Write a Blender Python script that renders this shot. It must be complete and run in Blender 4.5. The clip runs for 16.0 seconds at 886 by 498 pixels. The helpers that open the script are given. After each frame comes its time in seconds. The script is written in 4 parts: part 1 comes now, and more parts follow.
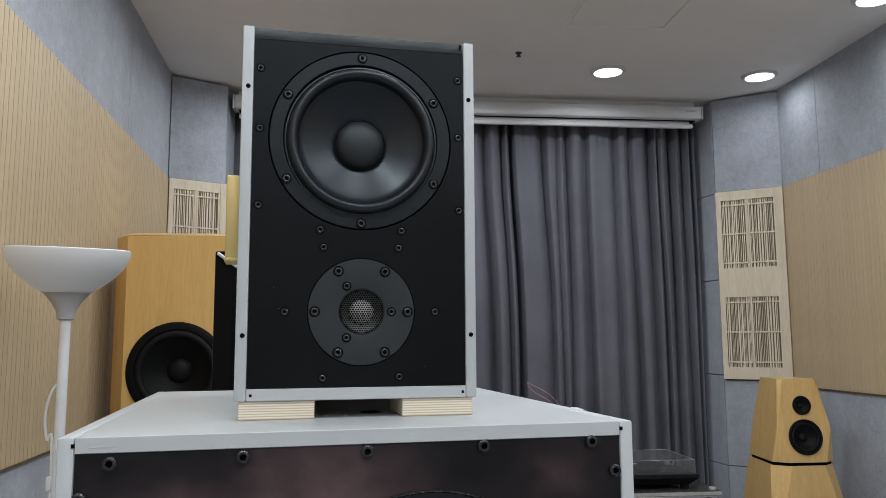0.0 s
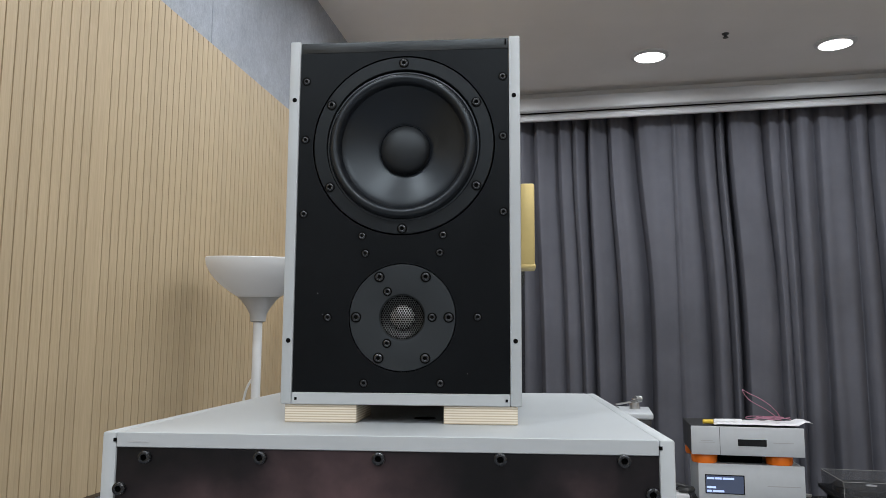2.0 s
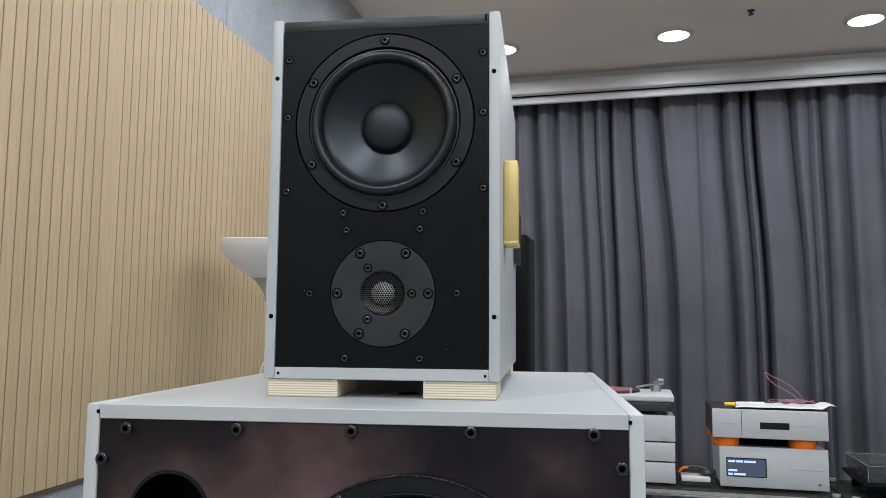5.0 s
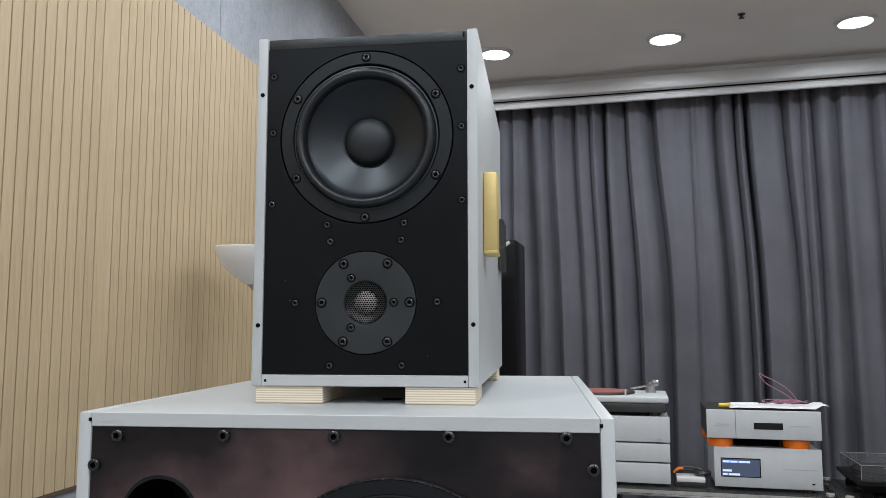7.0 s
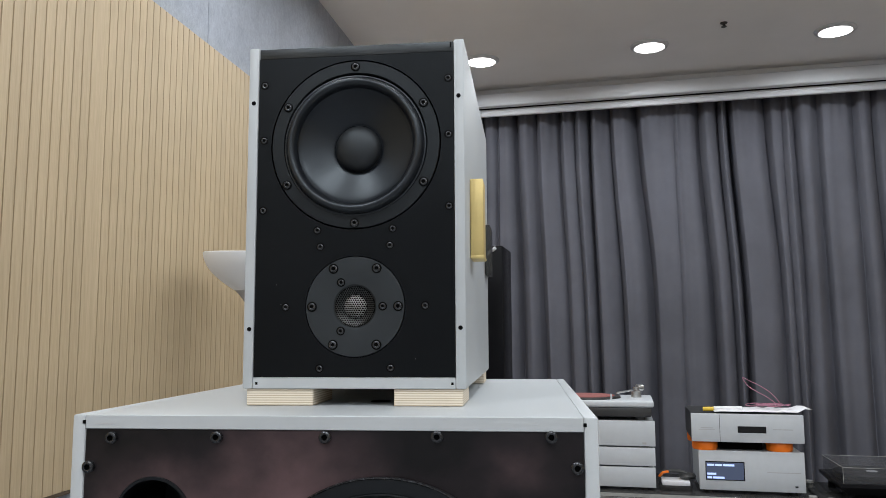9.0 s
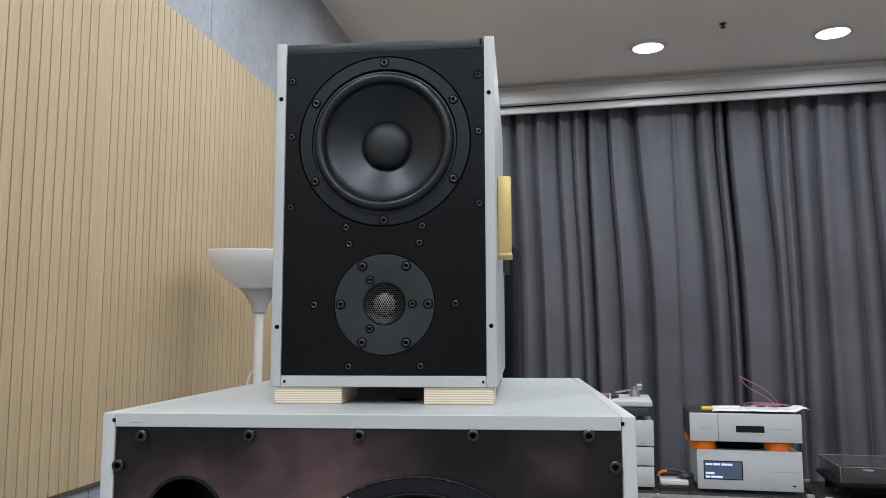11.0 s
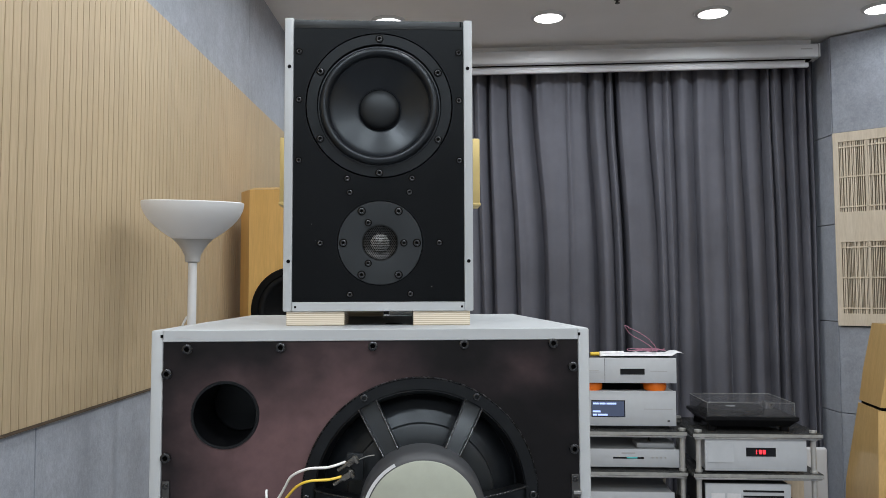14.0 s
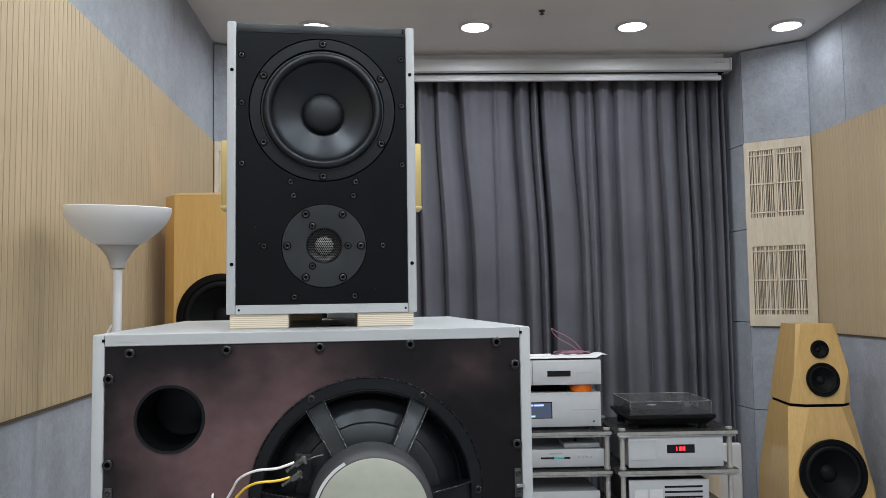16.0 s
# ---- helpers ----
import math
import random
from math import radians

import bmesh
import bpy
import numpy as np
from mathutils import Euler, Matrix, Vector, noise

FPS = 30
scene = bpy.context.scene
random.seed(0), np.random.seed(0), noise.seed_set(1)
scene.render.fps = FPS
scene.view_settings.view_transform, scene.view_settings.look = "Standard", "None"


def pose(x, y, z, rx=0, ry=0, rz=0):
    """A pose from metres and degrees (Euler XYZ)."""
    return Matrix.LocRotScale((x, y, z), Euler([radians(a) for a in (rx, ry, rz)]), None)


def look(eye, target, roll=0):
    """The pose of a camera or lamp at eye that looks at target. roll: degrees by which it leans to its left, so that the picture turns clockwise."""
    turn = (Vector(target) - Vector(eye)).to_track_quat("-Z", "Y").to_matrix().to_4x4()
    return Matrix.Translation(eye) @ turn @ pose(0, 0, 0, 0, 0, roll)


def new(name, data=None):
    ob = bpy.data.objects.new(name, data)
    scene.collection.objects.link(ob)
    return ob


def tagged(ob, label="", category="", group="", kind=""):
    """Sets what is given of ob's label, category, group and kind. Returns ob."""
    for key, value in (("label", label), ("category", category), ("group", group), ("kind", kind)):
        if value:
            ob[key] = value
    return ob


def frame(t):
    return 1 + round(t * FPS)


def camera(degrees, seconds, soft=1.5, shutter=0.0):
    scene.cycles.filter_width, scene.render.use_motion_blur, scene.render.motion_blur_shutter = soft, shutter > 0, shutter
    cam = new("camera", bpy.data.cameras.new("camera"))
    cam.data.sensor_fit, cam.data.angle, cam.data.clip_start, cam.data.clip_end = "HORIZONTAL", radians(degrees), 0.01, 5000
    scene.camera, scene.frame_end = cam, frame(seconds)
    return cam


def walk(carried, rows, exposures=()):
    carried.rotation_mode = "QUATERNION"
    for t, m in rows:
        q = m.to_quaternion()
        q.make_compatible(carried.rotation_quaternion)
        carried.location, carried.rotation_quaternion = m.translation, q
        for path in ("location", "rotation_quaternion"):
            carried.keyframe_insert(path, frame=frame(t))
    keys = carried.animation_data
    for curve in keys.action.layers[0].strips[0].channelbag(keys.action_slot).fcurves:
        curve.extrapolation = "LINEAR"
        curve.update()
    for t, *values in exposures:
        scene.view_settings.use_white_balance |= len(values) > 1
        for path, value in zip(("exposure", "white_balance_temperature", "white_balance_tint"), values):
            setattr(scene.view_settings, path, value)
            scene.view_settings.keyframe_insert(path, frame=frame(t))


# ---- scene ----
# The rows are in the loudspeaker's own axes; the room's walls run along x and y, so the rows are turned by YAW.
YAW = 6.9
cam = camera(60.0, 16.0, soft=0.8)
PATH = [
    (0, (-0.078, -0.69, 1.52), (0.356, 1.247, 1.758), -0.3),
    (0.5, (-0.03, -0.679, 1.524), (0.354, 1.269, 1.76), -0.6),
    (1, (0.032, -0.673, 1.527), (0.152, 1.309, 1.766), 0.0),
    (1.5, (0.072, -0.677, 1.529), (-0.029, 1.306, 1.768), 0.3),
    (2, (0.099, -0.682, 1.525), (-0.078, 1.296, 1.765), 0.3),
    (2.5, (0.126, -0.689, 1.522), (-0.083, 1.286, 1.754), 0.4),
    (3, (0.14, -0.697, 1.519), (-0.089, 1.277, 1.742), 0.5),
    (3.5, (0.141, -0.684, 1.52), (-0.099, 1.291, 1.726), 0.5),
    (4, (0.138, -0.678, 1.517), (-0.112, 1.296, 1.714), 0.6),
    (6.5, (0.163, -0.692, 1.522), (-0.097, 1.281, 1.721), 0.1),
    (7, (0.165, -0.701, 1.523), (-0.089, 1.272, 1.727), -0.1),
    (7.5, (0.164, -0.709, 1.525), (-0.082, 1.264, 1.735), -0.4),
    (8, (0.166, -0.717, 1.522), (-0.072, 1.257, 1.737), -0.4),
    (8.5, (0.165, -0.716, 1.52), (-0.064, 1.259, 1.738), -0.5),
    (9, (0.166, -0.718, 1.52), (-0.053, 1.257, 1.74), -0.3),
    (11.5, (0.114, -0.719, 1.518), (-0.059, 1.262, 1.734), -0.1),
    (12, (0.098, -0.739, 1.507), (0.0, 1.249, 1.705), -0.1),
    (12.5, (0.078, -0.764, 1.5), (0.032, 1.23, 1.658), -0.1),
    (13, (0.058, -0.805, 1.499), (0.045, 1.191, 1.628), -0.0),
    (13.5, (0.045, -0.849, 1.497), (0.086, 1.147, 1.613), -0.0),
    (14, (0.028, -0.873, 1.49), (0.131, 1.121, 1.603), -0.2),
    (14.5, (0.009, -0.876, 1.484), (0.153, 1.116, 1.602), -0.4),
    (15, (0.0, -0.877, 1.484), (0.189, 1.11, 1.607), -0.6),
    (15.5, (-0.004, -0.885, 1.483), (0.24, 1.096, 1.61), -0.8),
    (16, (0.005, -0.889, 1.484), (0.303, 1.085, 1.613), -0.8),
]
STAND = pose(0, 0, 0, 0, 0, YAW)
walk(cam, [(t, STAND @ look(eye, target, roll)) for t, eye, target, roll in PATH], ((0.0, -0.1), (2.5, -0.1), (5.5, 0.03), (16.0, 0.03)))

# ---- light ----
scene.view_settings.exposure = 0.0
world = bpy.data.worlds.new("world")
world.use_nodes = True
world.node_tree.nodes["Background"].inputs[0].default_value = (0.5, 0.55, 0.6, 1)
world.node_tree.nodes["Background"].inputs[1].default_value = 0.05
scene.world = world

CEIL = 2.875
LAMP_WATTS = 8.3
LAMP_X = (-0.405, 0.405, 1.215, 2.02)
LAMP_Y = (2.955, 2.04, 1.125, 0.21, -1.0, -2.6)


LAMP_DIM = (0.52, 0.34, 0.60, 0.42, 1.10, 1.40)  # the row by the screen is dimmed


def downlight(x, y, dim):
    d = bpy.data.lights.new("downlight_lamp", "AREA")
    d.shape, d.size, d.energy, d.color = "DISK", 0.15, LAMP_WATTS * dim, (0.905, 0.955, 1.0)
    d.spread = radians(168)
    ob = new("downlight_lamp", d)
    ob.matrix_world = pose(x, y, CEIL - 0.014)


for lx in LAMP_X:
    for ly, dim in zip(LAMP_Y, LAMP_DIM):
        downlight(lx, ly, dim * ((0.30 if ly == LAMP_Y[0] else 0.60) if lx == LAMP_X[3] else 1.0))  # the lamp in the corner is weak


# ---- materials ----
def material(name, color, rough=0.5, metal=0.0, coat=0.0):
    m = bpy.data.materials.new(name)
    m.use_nodes = True
    b = m.node_tree.nodes["Principled BSDF"]
    b.inputs["Base Color"].default_value = (*color, 1)
    b.inputs["Roughness"].default_value = rough
    b.inputs["Metallic"].default_value = metal
    b.inputs["Coat Weight"].default_value = coat
    return m


def bsdf(m):
    return m.node_tree.nodes["Principled BSDF"]


def node(m, kind, **values):
    n = m.node_tree.nodes.new(kind)
    for key, value in values.items():
        n.inputs[key].default_value = value
    return n


def link(m, a, b):
    m.node_tree.links.new(a, b)


def coords(m, scale=(1, 1, 1), kind="Object"):
    c = m.node_tree.nodes.new("ShaderNodeTexCoord")
    p = node(m, "ShaderNodeMapping", Scale=scale)
    link(m, c.outputs[kind], p.inputs["Vector"])
    return p.outputs["Vector"]


def ramp(m, fac, stops):
    r = m.node_tree.nodes.new("ShaderNodeValToRGB")
    while len(r.color_ramp.elements) < len(stops):
        r.color_ramp.elements.new(0.5)
    for e, (pos, col) in zip(r.color_ramp.elements, stops):
        e.position, e.color = pos, (*col, 1)
    link(m, fac, r.inputs["Fac"])
    return r.outputs["Color"]


def mix(m, a, b, fac, mode="MULTIPLY"):
    n = m.node_tree.nodes.new("ShaderNodeMix")
    n.data_type, n.blend_type = "RGBA", mode
    n.inputs[0].default_value = fac
    link(m, a, n.inputs[6])
    link(m, b, n.inputs[7])
    return n.outputs[2]


def noisy(m, scale, stops, detail=6, stretch=(1, 1, 1), rough=0.6):
    n = node(m, "ShaderNodeTexNoise", Scale=scale, Detail=detail, Roughness=rough)
    link(m, coords(m, stretch), n.inputs["Vector"])
    return ramp(m, n.outputs["Fac"], stops), n.outputs["Fac"]


def bump(m, height, strength, distance=0.001):
    n = node(m, "ShaderNodeBump", Strength=strength, Distance=distance)
    link(m, height, n.inputs["Height"])
    link(m, n.outputs["Normal"], bsdf(m).inputs["Normal"])


def varied(name, color, rough, scale, spread=0.12, metal=0.0, bumps=0.0, fine=400, stretch=(1, 1, 1), coat=0.0):
    """A paint or metal with soft patches, fine grain, and patchy gloss."""
    m = material(name, color, rough, metal, coat)
    lo, hi = [c * (1 - spread) for c in color], [min(1, c * (1 + spread)) for c in color]
    col, fac = noisy(m, scale, [(0.3, lo), (0.7, hi)], 5, stretch)
    link(m, col, bsdf(m).inputs["Base Color"])
    r = node(m, "ShaderNodeMapRange")
    r.inputs["To Min"].default_value, r.inputs["To Max"].default_value = max(0.02, rough - 0.06), rough + 0.06
    link(m, fac, r.inputs["Value"])
    link(m, r.outputs["Result"], bsdf(m).inputs["Roughness"])
    if bumps:
        n = node(m, "ShaderNodeTexNoise", Scale=fine, Detail=3)
        link(m, coords(m, stretch), n.inputs["Vector"])
        bump(m, n.outputs["Fac"], bumps, 0.0005)
    return m


def felt(name, color):
    """Pressed fibre: cloudy patches, mid-size flecks and fine fuzz."""
    m = material(name, color, 0.95)
    bsdf(m).inputs["Sheen Weight"].default_value = 0.12
    a, _ = noisy(m, 6.0, [(0.3, [c * 0.84 for c in color]), (0.72, [c * 1.14 for c in color])], 8, (1, 1, 1), 0.75)
    c, g = noisy(m, 34.0, [(0.30, (0.80, 0.80, 0.81)), (0.55, (0.95, 0.95, 0.95)), (0.72, (1.0, 1.0, 1.0))], 6, (1, 1, 0.8), 0.8)
    b, f = noisy(m, 120.0, [(0.32, (0.70, 0.70, 0.71)), (0.7, (1.0, 1.0, 1.0))], 4, (1, 1, 0.7), 0.75)
    link(m, mix(m, mix(m, a, c, 0.9), b, 0.6), bsdf(m).inputs["Base Color"])
    bump(m, f, 0.6, 0.002)
    return m


def wood(name, dark, light, scale=1.0, rough=0.5, along=(14, 14, 0.8), coat=0.0, per_piece=0.0):
    """Veneer whose grain runs along the axis with the small factor."""
    m = material(name, light, rough, 0.0, coat)
    a, f = noisy(m, 3.0 * scale, [(0.3, dark), (0.7, light)], 6, along, 0.65)
    b, g = noisy(m, 22.0 * scale, [(0.35, (0.84, 0.82, 0.79)), (0.65, (1, 1, 1))], 4, along, 0.6)
    col = mix(m, a, b, 0.7)
    if per_piece:
        o = m.node_tree.nodes.new("ShaderNodeObjectInfo")
        c = ramp(m, o.outputs["Random"], [(0.0, (1 - per_piece,) * 3), (1.0, (1, 1, 1))])
        col = mix(m, col, c, 1.0)
    link(m, col, bsdf(m).inputs["Base Color"])
    bump(m, g, 0.12, 0.0006)
    return m


def glow(name, color, strength):
    m = material(name, (0.02, 0.02, 0.02), 0.3)
    bsdf(m).inputs["Emission Color"].default_value = (*color, 1)
    bsdf(m).inputs["Emission Strength"].default_value = strength
    return m


def clear(name, color, see=0.75, rough=0.08):
    """Thin clear plastic: mostly see-through, with gloss."""
    m = material(name, color, rough)
    t = m.node_tree.nodes.new("ShaderNodeBsdfTransparent")
    s = m.node_tree.nodes.new("ShaderNodeMixShader")
    s.inputs[0].default_value = see
    t.inputs[0].default_value = (*[min(0.97, c + 0.40) for c in color], 1)
    link(m, bsdf(m).outputs[0], s.inputs[1])
    link(m, t.outputs[0], s.inputs[2])
    link(m, s.outputs[0], m.node_tree.nodes["Material Output"].inputs[0])
    return m


FELT = felt("grey_felt", (0.43, 0.462, 0.52))
FELT_DARK = material("felt_joint", (0.12, 0.12, 0.13), 0.9)
SLAT = wood("ash_slat", (0.525, 0.405, 0.252), (0.64, 0.505, 0.335), 0.9, 0.55, (12, 12, 0.6), 0.0, 0.07)
SLAT_BACK = material("slat_groove", (0.40, 0.29, 0.18), 0.9)
GRILLE_BACK = material("grille_backing", (0.27, 0.22, 0.165), 0.9)
EDGE_SHADOW = material("edge_shadow_brown", (0.10, 0.07, 0.045), 0.8)
GRILLE_WOOD = wood("pale_maple", (0.66, 0.57, 0.44), (0.75, 0.66, 0.53), 1.0, 0.5, (10, 10, 0.8))
CEILING = varied("ceiling_paint", (0.84, 0.83, 0.825), 0.9, 2.0, 0.04, 0.0, 0.2, 500)
FLOOR = varied("grey_carpet", (0.30, 0.30, 0.31), 0.9, 6.0, 0.15, 0.0, 0.4, 500)
WALL = varied("rear_paint", (0.44, 0.435, 0.445), 0.8, 2.0, 0.08)
WHITE = varied("white_laminate", (0.445, 0.468, 0.482), 0.42, 14.0, 0.03, 0.0, 0.15, 900)
BAFFLE = varied("black_baffle", (0.0034, 0.0036, 0.0041), 0.34, 9.0, 0.25, 0.0, 0.08, 1200)
bsdf(BAFFLE).inputs["Specular IOR Level"].default_value = 0.18
BASKET = varied("basket_black", (0.0042, 0.0044, 0.005), 0.30, 30.0, 0.2, 0.0, 0.1, 900)
MAGNET = varied("magnet_grey", (0.040, 0.042, 0.046), 0.5, 30.0, 0.1)
PULP = varied("paper_cone_back", (0.009, 0.0104, 0.0125), 0.38, 45.0, 0.35, 0.0, 0.35, 130)
CAP = varied("cap_black", (0.0085, 0.009, 0.010), 0.52, 30.0, 0.15)
DRIVER = varied("driver_black", (0.0062, 0.0072, 0.0082), 0.46, 30.0, 0.15, 0.0, 0.1, 1500)
bsdf(DRIVER).inputs["Specular IOR Level"].default_value = 0.46
FRAME_BLACK = varied("woofer_frame_black", (0.0064, 0.0070, 0.0078), 0.42, 30.0, 0.15, 0.0, 0.1, 1500)
bsdf(FRAME_BLACK).inputs["Specular IOR Level"].default_value = 0.30
TWEETER_GREY = varied("tweeter_grey", (0.0125, 0.0138, 0.0150), 0.50, 30.0, 0.12, 0.0, 0.1, 1500)
TOP_EDGE = varied("worn_black_edge", (0.020, 0.020, 0.0195), 0.40, 60.0, 0.75, 0.0, 0.25, 300, (0.35, 1.0, 3.0))
RUBBER = varied("rubber_surround", (0.0115, 0.0130, 0.0158), 0.36, 40.0, 0.12)
CONE = varied("cone_black", (0.0048, 0.0060, 0.0086), 0.36, 25.0, 0.2, 0.0, 0.12, 900)
bsdf(BASKET).inputs["Specular IOR Level"].default_value = 0.45
bsdf(PULP).inputs["Specular IOR Level"].default_value = 0.42
RING_BLACK = varied("trim_ring_black", (0.0040, 0.0042, 0.0046), 0.5, 30.0, 0.15)
bsdf(RING_BLACK).inputs["Specular IOR Level"].default_value = 0.12
FOAM_BLACK = varied("foam_surround_black", (0.0055, 0.0058, 0.0064), 0.55, 40.0, 0.15)
bsdf(FOAM_BLACK).inputs["Specular IOR Level"].default_value = 0.18
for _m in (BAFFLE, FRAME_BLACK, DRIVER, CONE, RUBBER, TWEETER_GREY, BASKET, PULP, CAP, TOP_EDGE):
    bsdf(_m).inputs["Specular Tint"].default_value = (0.84, 0.93, 1.0, 1)  # cool room reflections put into the blacks as a bluish tint
DECK_BLACK = varied("turntable_black", (0.010, 0.010, 0.011), 0.3, 20.0, 0.15)
bsdf(DECK_BLACK).inputs["Specular IOR Level"].default_value = 0.12
GROOVE = material("black_gap", (0.002, 0.002, 0.002), 0.7)
bsdf(GROOVE).inputs["Specular IOR Level"].default_value = 0.06
SCREW = varied("black_screw", (0.055, 0.057, 0.061), 0.27, 200.0, 0.2, 0.8)
STEEL = varied("steel", (0.55, 0.55, 0.54), 0.3, 60.0, 0.1, 0.9)
TIN = varied("aged_tin", (0.20, 0.195, 0.18), 0.28, 120.0, 0.4, 0.9)
POST = varied("satin_post", (0.60, 0.59, 0.56), 0.38, 40.0, 0.06, 0.45)
SHELF_EDGE = varied("frosted_shelf_edge", (0.36, 0.36, 0.34), 0.35, 30.0, 0.2)
MESH = varied("tweeter_mesh", (0.26, 0.265, 0.27), 0.5, 300.0, 0.1, 0.6)
GOLD = varied("brushed_gold", (0.66, 0.51, 0.21), 0.45, 40.0, 0.06, 0.35, 0.1, 600)
CURTAIN = varied("curtain_cloth", (0.130, 0.132, 0.157), 0.92, 3.0, 0.14, 0.0, 0.4, 1400)
SHADE = material("white_plastic_shade", (0.86, 0.87, 0.88), 0.45)
_t = SHADE.node_tree.nodes.new("ShaderNodeBsdfTranslucent")
_t.inputs[0].default_value = (0.88, 0.89, 0.90, 1)
_x = SHADE.node_tree.nodes.new("ShaderNodeMixShader")
_x.inputs[0].default_value = 0.25
link(SHADE, bsdf(SHADE).outputs[0], _x.inputs[1])
link(SHADE, _t.outputs[0], _x.inputs[2])
link(SHADE, _x.outputs[0], SHADE.node_tree.nodes["Material Output"].inputs[0])
LAMP_METAL = varied("lamp_white", (0.82, 0.83, 0.84), 0.4, 30.0, 0.03)
LAMP_GREY = varied("lamp_grey", (0.50, 0.50, 0.50), 0.5, 30.0, 0.05)
HONEY = wood("honey_maple", (0.62, 0.395, 0.145), (0.72, 0.48, 0.195), 0.8, 0.34, (9, 9, 0.7), 0.25)
HONEY_DEEP = wood("honey_maple_deep", (0.66, 0.40, 0.125), (0.76, 0.475, 0.165), 0.8, 0.34, (9, 9, 0.7), 0.25)
PIANO = varied("black_lacquer", (0.006, 0.006, 0.007), 0.25, 6.0, 0.2, 0.0, 0.0, 400)
bsdf(PIANO).inputs["Specular IOR Level"].default_value = 0.05
SILVER = varied("silver_aluminium", (0.57, 0.595, 0.62), 0.5, 30.0, 0.03, 0.0, 0.1, 1200)
DARK_METAL = varied("dark_case", (0.05, 0.05, 0.05), 0.4, 20.0, 0.15, 0.3)
ORANGE = material("orange_foot", (1.0, 0.21, 0.008), 0.45)
SCREEN_BLACK = material("display_glass", (0.006, 0.006, 0.007), 0.12)
SCREEN_BLUE = glow("display_blue", (0.08, 0.11, 0.20), 0.6)
TEXT_BLUE = glow("display_text", (0.45, 0.58, 1.0), 1.4)
TEXT_RED = glow("display_red", (1.0, 0.02, 0.03), 2.6)
TEXT_TEAL = glow("display_teal", (0.1, 0.6, 0.6), 0.7)
ACRYLIC = clear("smoked_acrylic", (0.45, 0.45, 0.46), 0.91)
SHELF_GLASS = clear("clear_shelf", (0.10, 0.10, 0.095), 0.60)
HOUSING = varied("screen_white", (0.62, 0.63, 0.65), 0.5, 10.0, 0.03)
PAPER = varied("paper", (0.78, 0.78, 0.80), 0.7, 30.0, 0.04)
PINK = material("pink_cable", (0.40, 0.17, 0.24), 0.5)
YELLOW = material("yellow_insulation", (0.85, 0.58, 0.06), 0.4)
CABLE_WHITE = material("white_insulation", (0.80, 0.80, 0.78), 0.4)
SAGE = varied("sage_magnet_cap", (0.345, 0.365, 0.305), 0.55, 40.0, 0.07, 0.0, 0.1, 500)
LIGHT_DISC = glow("downlight_diffuser", (1.0, 0.98, 0.95), 6.0)
INK = material("grey_print", (0.45, 0.45, 0.46), 0.6)

# plywood: pale plies with darker glue lines, stacked upward
PLY = material("birch_ply", (0.7, 0.6, 0.45), 0.6)
_w = node(PLY, "ShaderNodeTexWave", Scale=1.0, Distortion=0.4, Detail=2.0)
_w.bands_direction = "Z"
link(PLY, coords(PLY, (30, 30, 145)), _w.inputs["Vector"])
link(PLY, ramp(PLY, _w.outputs["Fac"], [(0.15, (0.52, 0.42, 0.30)), (0.5, (0.76, 0.69, 0.57))]), bsdf(PLY).inputs["Base Color"])

# dark tinted metal plate with cloudy reddish-brown patches
PLATE = material("clouded_plate", (0.05, 0.035, 0.035), 0.34, 0.35)


def round_patch(m, cx, cz, rx, rz):
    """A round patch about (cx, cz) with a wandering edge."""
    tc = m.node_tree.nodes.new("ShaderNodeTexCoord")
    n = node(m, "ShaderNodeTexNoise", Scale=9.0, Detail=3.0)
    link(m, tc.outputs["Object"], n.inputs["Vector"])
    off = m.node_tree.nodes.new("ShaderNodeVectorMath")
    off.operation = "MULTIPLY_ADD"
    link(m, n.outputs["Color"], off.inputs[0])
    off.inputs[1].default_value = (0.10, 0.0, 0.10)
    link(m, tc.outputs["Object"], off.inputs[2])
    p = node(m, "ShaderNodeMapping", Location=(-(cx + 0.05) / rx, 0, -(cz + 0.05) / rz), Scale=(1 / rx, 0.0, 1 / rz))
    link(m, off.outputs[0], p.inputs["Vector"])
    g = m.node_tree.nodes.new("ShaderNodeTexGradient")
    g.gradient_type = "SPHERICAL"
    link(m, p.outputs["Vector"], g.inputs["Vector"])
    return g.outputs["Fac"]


def add(m, a, b, k):
    """a * k + b"""
    n = m.node_tree.nodes.new("ShaderNodeMath")
    n.operation = "MULTIPLY_ADD"
    n.inputs[1].default_value = k
    link(m, a, n.inputs[0])
    link(m, b, n.inputs[2])
    return n.outputs[0]


_sum = add(PLATE, round_patch(PLATE, 0.175, 1.415, 0.075, 0.045), round_patch(PLATE, -0.050, 1.345, 0.215, 0.122), 0.30)
_sum = add(PLATE, round_patch(PLATE, -0.07, 1.30, 0.11, 0.10), _sum, 0.30)
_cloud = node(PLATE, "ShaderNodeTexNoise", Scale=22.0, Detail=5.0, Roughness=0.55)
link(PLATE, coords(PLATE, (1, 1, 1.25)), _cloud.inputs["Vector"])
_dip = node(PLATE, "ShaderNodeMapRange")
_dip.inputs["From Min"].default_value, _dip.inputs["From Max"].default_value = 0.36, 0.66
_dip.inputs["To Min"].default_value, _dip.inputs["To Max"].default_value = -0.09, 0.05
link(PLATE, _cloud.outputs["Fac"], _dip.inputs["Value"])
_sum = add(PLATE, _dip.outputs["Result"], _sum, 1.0)
